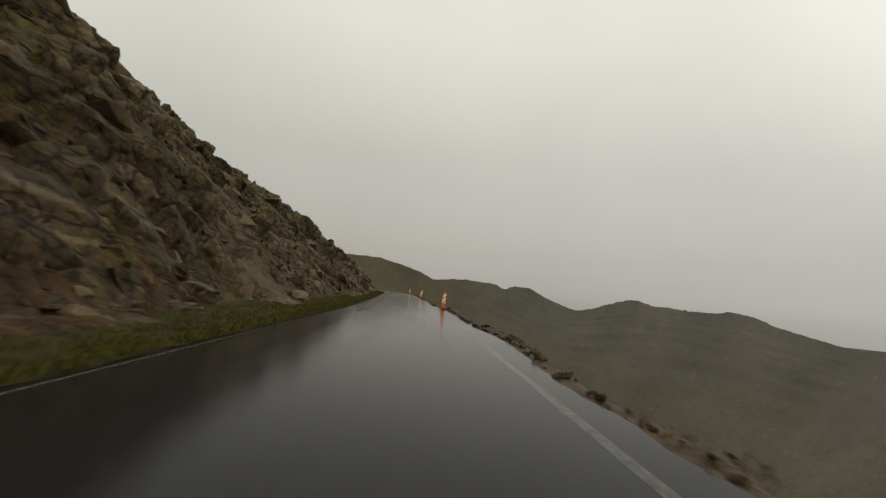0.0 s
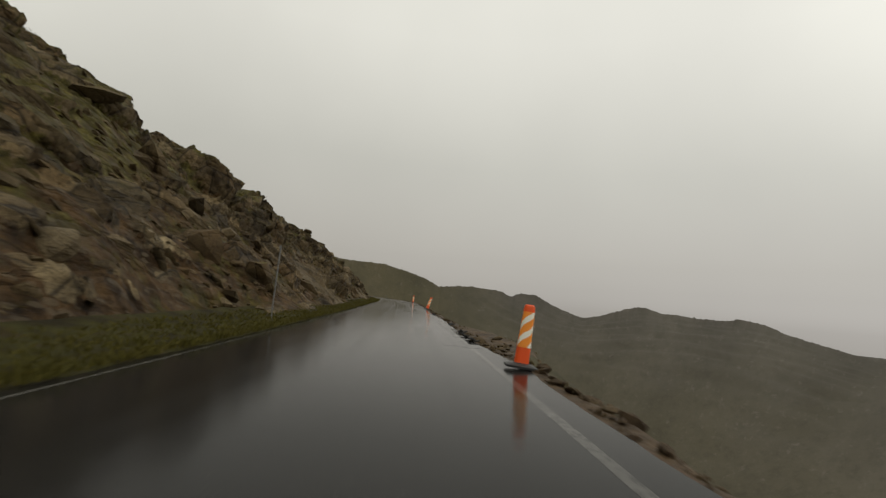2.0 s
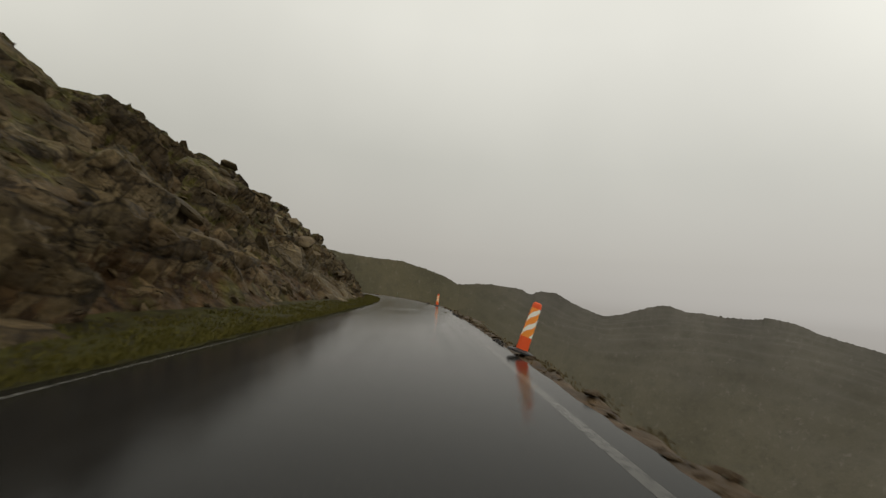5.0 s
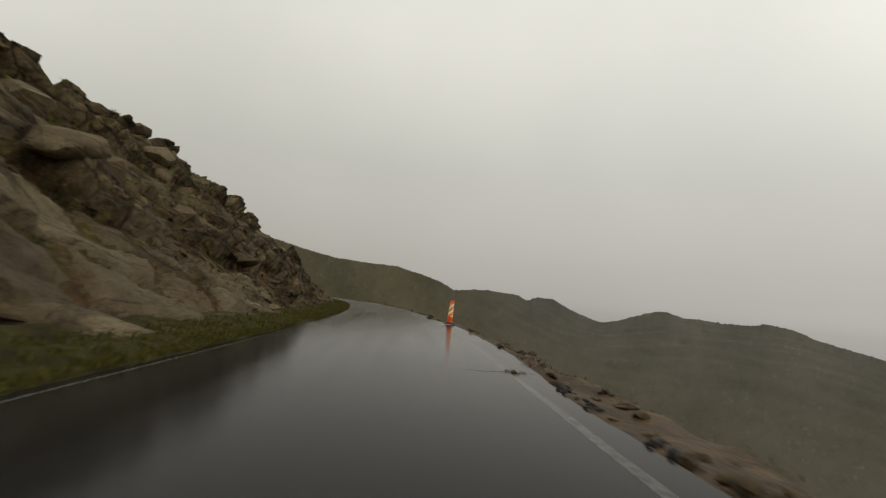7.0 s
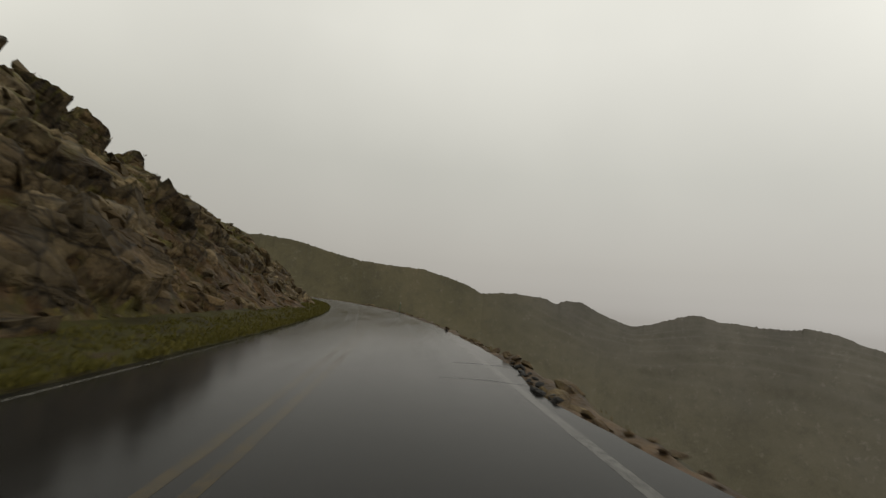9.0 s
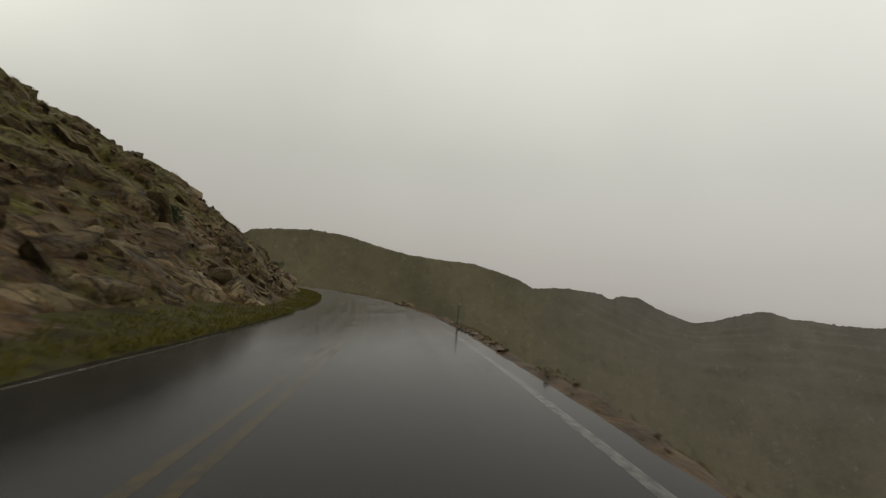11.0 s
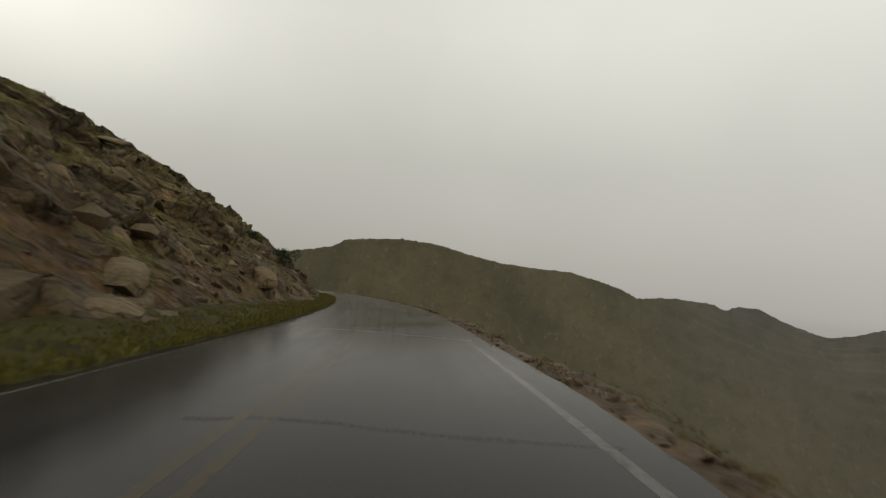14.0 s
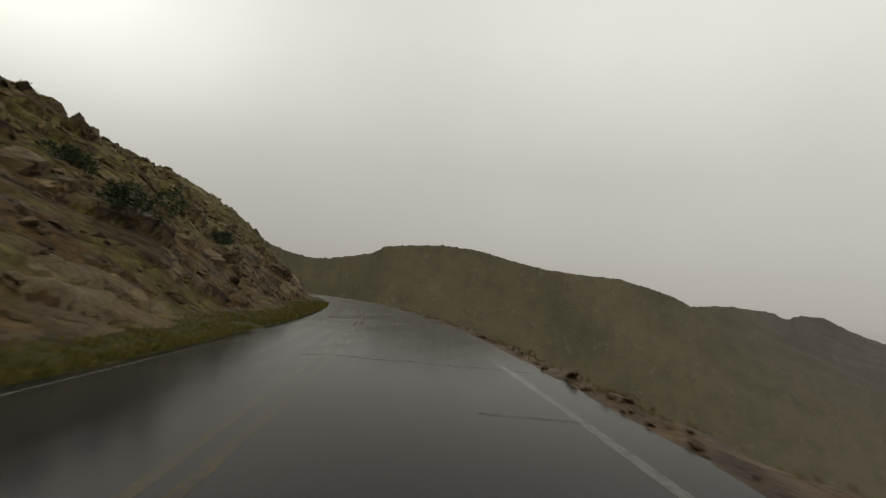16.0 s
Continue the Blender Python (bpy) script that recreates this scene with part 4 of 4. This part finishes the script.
# crumbled black asphalt in the undercut
crumbs = []
for n in range(1500):
    s = rnd.uniform(-5, 240)
    if fbm(s * 0.2, 7.0, 33.0, 3) < 0.45 - 2.6 * ledge(s)[1]:
        continue
    size = rnd.uniform(0.025, 0.075)
    u = edge_right(s) + abs(rnd.gauss(0.05, 0.08))
    crumbs.append((n % len(ROCKS), rock_pose(s, -u, 0.0, size, (rnd.gauss(0, 15), rnd.gauss(0, 15), rnd.uniform(0, 360)))))
tagged(joined("asphalt_crumbs", crumbs, TAR_ROUGH), "broken black asphalt crumbs at the road edge", "rubble")
MUD_ROCKS = [hull_mesh("rock", BANK_ROCK, 140 + i, 20 + i % 4, 0.5 + 0.08 * (i % 5)) for i in range(8)]
# rocks lying on the ledges: along, half length, width, size, count
for c, l, w, big, count in [(18.5, 3.2, 1.0, 0.10, 24), (40, 3.0, 1.9, 0.12, 20), (44, 2.5, 0.8, 0.09, 14), (60, 3.0, 0.4, 0.07, 10), (91, 2.6, 1.2, 0.10, 26), (115.2, 2.0, 0.6, 0.11, 26), (118.5, 1.5, 0.25, 0.06, 10), (168.8, 1.6, 0.9, 0.19, 20), (176, 3.0, 0.4, 0.06, 8), (205, 6.0, 0.35, 0.06, 12)]:
    for _ in range(count):
        a = c + rnd.gauss(0, 0.55) * l
        size = min(0.30, big * math.exp(rnd.gauss(0, 0.45)))
        u = edge_right(a) + 0.10 + 0.5 * size + w * rnd.random()
        ob = new("rock", rnd.choice(ROCKS if big > 0.16 else MUD_ROCKS))
        ob.parent = valley_side
        ob.matrix_basis = rock_pose(a, -u, fall_z(a, u) + 0.15 * size, size, (rnd.gauss(0, 20), rnd.gauss(0, 20), rnd.uniform(0, 360)))


# ---- grass ----
def tufts(name, spots, blades, height, spread, material, label, category):
    verts, faces = [], []
    for x, y, z, k in spots:
        for _ in range(blades):
            a = rnd.uniform(0, 2 * math.pi)
            r = spread * math.sqrt(rnd.random())
            px, py = x + r * math.cos(a), y + r * math.sin(a)
            h = height * k * rnd.uniform(0.5, 1.2)
            w = 0.010 * rnd.uniform(0.7, 1.6)
            b = rnd.uniform(0, 2 * math.pi)
            bx, by = math.cos(b) * w, math.sin(b) * w
            lx, ly = rnd.gauss(0, 0.45) * h, rnd.gauss(0, 0.45) * h
            n = len(verts)
            verts += [(px - bx, py - by, z - 0.02), (px + bx, py + by, z - 0.02), (px + lx * 0.4 + bx * 0.6, py + ly * 0.4 + by * 0.6, z + h * 0.6), (px + lx, py + ly, z + h)]
            faces += [(n, n + 1, n + 2), (n, n + 2, n + 3)]
    me = bpy.data.meshes.new(name)
    me.from_pydata(verts, [], faces)
    me.materials.append(material)
    return tagged(new(name, me), label, category, kind="stuff")


spots = []
while len(spots) < 21000:
    s = rnd.uniform(-4, 235)
    u = LEFT_EDGE - 0.06 - 1.8 * rnd.random() ** 1.8
    if fbm(s * 0.3, u * 0.8, 12.0, 3) < -0.55:
        continue
    k = (-3.5 - u) / 2.1
    x, y = on_road(s, u)
    spots.append((float(x), float(y), 0.05 + 0.2 * k * k, 1.0))
tufts("verge_grass", spots, 5, 0.09, 0.10, GREEN_GRASS, "short yellow-green grass along the verge", "grass")
spots = []
while len(spots) < 5200:
    s, d = rnd.uniform(0, 240), 5.2 + 15 * rnd.random()
    if fbm(s * 0.08, d * 0.2, 70.0, 3) < 0.05 - 0.1 * min(1, max(0, (s - 120) / 60)):
        continue
    a, b, z = slope_place(s, d)
    x, y = on_road(a, -b)
    spots.append((float(x), float(y), z, rnd.uniform(0.7, 1.6)))
tufts("hillside_grass", spots, 8, 0.10, 0.25, DEAD_GRASS, "tufts of dead grass between the rocks", "grass")
spots = []
while len(spots) < 6500:
    s = rnd.uniform(0, 240)
    u = edge_right(s) + 0.3 + 8 * rnd.random() ** 2.2
    if fbm(s * 0.2, u * 0.5, 90.0, 3) < 0.05 - 0.25 * min(1, max(0, (s - 130) / 30)) or ledge(s)[1] > 0.12 and u < edge_right(s) + ledge(s)[0]:
        continue
    x, y = on_road(s, u)
    spots.append((float(x), float(y), fall_z(s, u), rnd.uniform(0.6, 1.5)))
tufts("edge_grass", spots, 9, 0.04, 0.24, DEAD_GRASS, "brown dead grass below the road edge", "grass")


SHRUBS = [(206.3, 7.5, 0.75), (207.3, 9.5, 0.6), (217.2, 8.1, 0.55), (195, 7.0, 0.4), (153.5, 8.9, 0.45)]
CRACKS = [(20.3, 0.9, 2.1), (58, -1, 1.9), (102.8, 1.2, 2.5), (117.5, 1.0, 2.2), (172, -1.6, 1.9), (181, -2, 1.9), (200.5, -1.5, 2.4), (212, -3, 1.9), (92.5, 1.0, 2.3), (194, 1.4, 2.4), (46.5, 1.0, 2.0), (48.2, 1.2, 2.0), (115.5, 0.6, 2.0), (36, 0.9, 1.9), (197, 0.9, 2.0)]


# ---- juniper shrubs on the slope ----
def make_shrub(s, d, size):
    thing = new("juniper_shrub")
    a, b, z = slope_place(s, d)
    x, y = on_road(a, -b)
    thing.location = (float(x), float(y), z - 0.05)
    stem = bmesh.new()
    for _ in range(7):
        tip = Vector((rnd.uniform(-1, 1), rnd.uniform(-1, 1), rnd.uniform(0.5, 1))) * size * 0.7
        side = tip.cross(Vector((0.3, 0.2, 1))).normalized() * 0.03
        up = side.cross(tip).normalized() * 0.03
        lo = [stem.verts.new(p) for p in (side, up, -side, -up)]
        hi = stem.verts.new(tip)
        for i in range(4):
            stem.faces.new((lo[i], lo[(i + 1) % 4], hi))
    part("stem", stem, SOIL, thing, "thin brown stems")
    leaves = bmesh.new()
    lobes = [(Vector((rnd.uniform(-1, 1) * size, rnd.uniform(-1, 1) * size, rnd.uniform(0.2, 0.7) * size)), rnd.uniform(0.3, 0.6) * size) for _ in range(9)]
    for _ in range(1500):
        c, r = rnd.choice(lobes)
        v = Vector((rnd.gauss(0, 1), rnd.gauss(0, 1), rnd.gauss(0, 1))).normalized()
        p = c + v * r * rnd.uniform(0.6, 1.05)
        t = (v + Vector((rnd.gauss(0, 0.6), rnd.gauss(0, 0.6), rnd.gauss(0, 0.6)))).normalized()
        side = t.orthogonal().normalized() * 0.022
        q = [leaves.verts.new(w) for w in (p - side, p + side, p + t * rnd.uniform(0.07, 0.14))]
        leaves.faces.new(q)
    part("foliage", leaves, SHRUB, thing, "dense dark green needles")
    return tagged(thing, "low dark green juniper shrub among the rocks", "shrub", "shrubs on the hillside")


for s, d, size in SHRUBS:
    make_shrub(s, d, size)


# ---- marker posts ----
def box(bm, x0, x1, y0, y1, z0, z1, bevel=0.004):
    got = bmesh.ops.create_cube(bm, size=1.0)
    for v in got["verts"]:
        v.co = Vector(((x0 + x1) / 2 + v.co.x * (x1 - x0), (y0 + y1) / 2 + v.co.y * (y1 - y0), (z0 + z1) / 2 + v.co.z * (z1 - z0)))
    bmesh.ops.bevel(bm, geom=bm.edges[:], offset=bevel, segments=1, affect="EDGES")
    return bm


def make_post(s, u, z, height, lean, colour, label):
    thing = new("marker_post")
    x, y = on_road(s, u)
    h = math.degrees(np.interp(s, S_LIST, HEAD))
    thing.matrix_basis = pose(float(x), float(y), z, 0, lean, h)
    web = bmesh.new()
    w = 0.026 if height < 1 else 0.016
    box(web, -w, w, -0.006, 0.006, -0.2, height)
    part("web", web, colour, thing)
    for side in (-1, 1):
        fl = bmesh.new()
        box(fl, side * w - 0.004, side * w + 0.004, -0.004, 0.022, -0.2, height)
        part("flange", fl, colour, thing)
    ref = bmesh.new()
    box(ref, -0.034, 0.034, -0.016, -0.008, height - 0.12, height + 0.0)
    part("reflector", ref, POST_GREY, thing, "pale reflector plate")
    return tagged(thing, label, "marker post", "marker posts beside the road")


# tufts of grass in the cracks of the asphalt
spots = []
for a, b in ((92.6, 1.85), (194.1, 1.95)):
    for _ in range(9):
        x, y = on_road(a + rnd.gauss(0, 0.05), b + rnd.gauss(0, 0.07))
        spots.append((float(x), float(y), -0.01, rnd.uniform(0.6, 1.2)))
tufts("crack_grass", spots, 8, 0.045, 0.05, GREEN_GRASS, "small green grass tufts growing in the asphalt cracks", "grass")


make_post(150.4, 2.6, fall_z(150.4, 2.6), 0.82, 3, POST_GREEN, "green steel marker post with pale reflector on the slope edge")
make_post(39.5, -4.15, 0.10, 2.2, 1, POST_GREY, "tall thin grey steel snow marker post below the rocks")


# ---- tar-sealed cracks across the asphalt ----
def crack(s, u0, u1, wave):
    bm = bmesh.new()
    last = None
    for i in range(25):
        u = u0 + (u1 - u0) * i / 24
        ds = wave * fbm(u * 0.8, s, 3.0, 3)
        pair = []
        for w in (-0.035, 0.035):
            x, y = on_road(s + ds + w * (1 + fbm(u * 2, s, 8.0, 2)), u)
            pair.append(bm.verts.new((float(x), float(y), -0.012 * abs(u - CENTRE) + 0.021)))
        if last:
            bm.faces.new((last[0], pair[0], pair[1], last[1]))
        last = pair
    bmesh.ops.recalc_face_normals(bm, faces=bm.faces)
    if bm.faces[:][0].normal.z < 0:
        bmesh.ops.reverse_faces(bm, faces=bm.faces)
    return tagged(link_mesh("crack_seal", bm, TAR), "black tar-sealed crack across the wet asphalt", "road crack", kind="structure")


for s, u0, u1 in CRACKS:
    crack(s, u0, u1, 0.25)
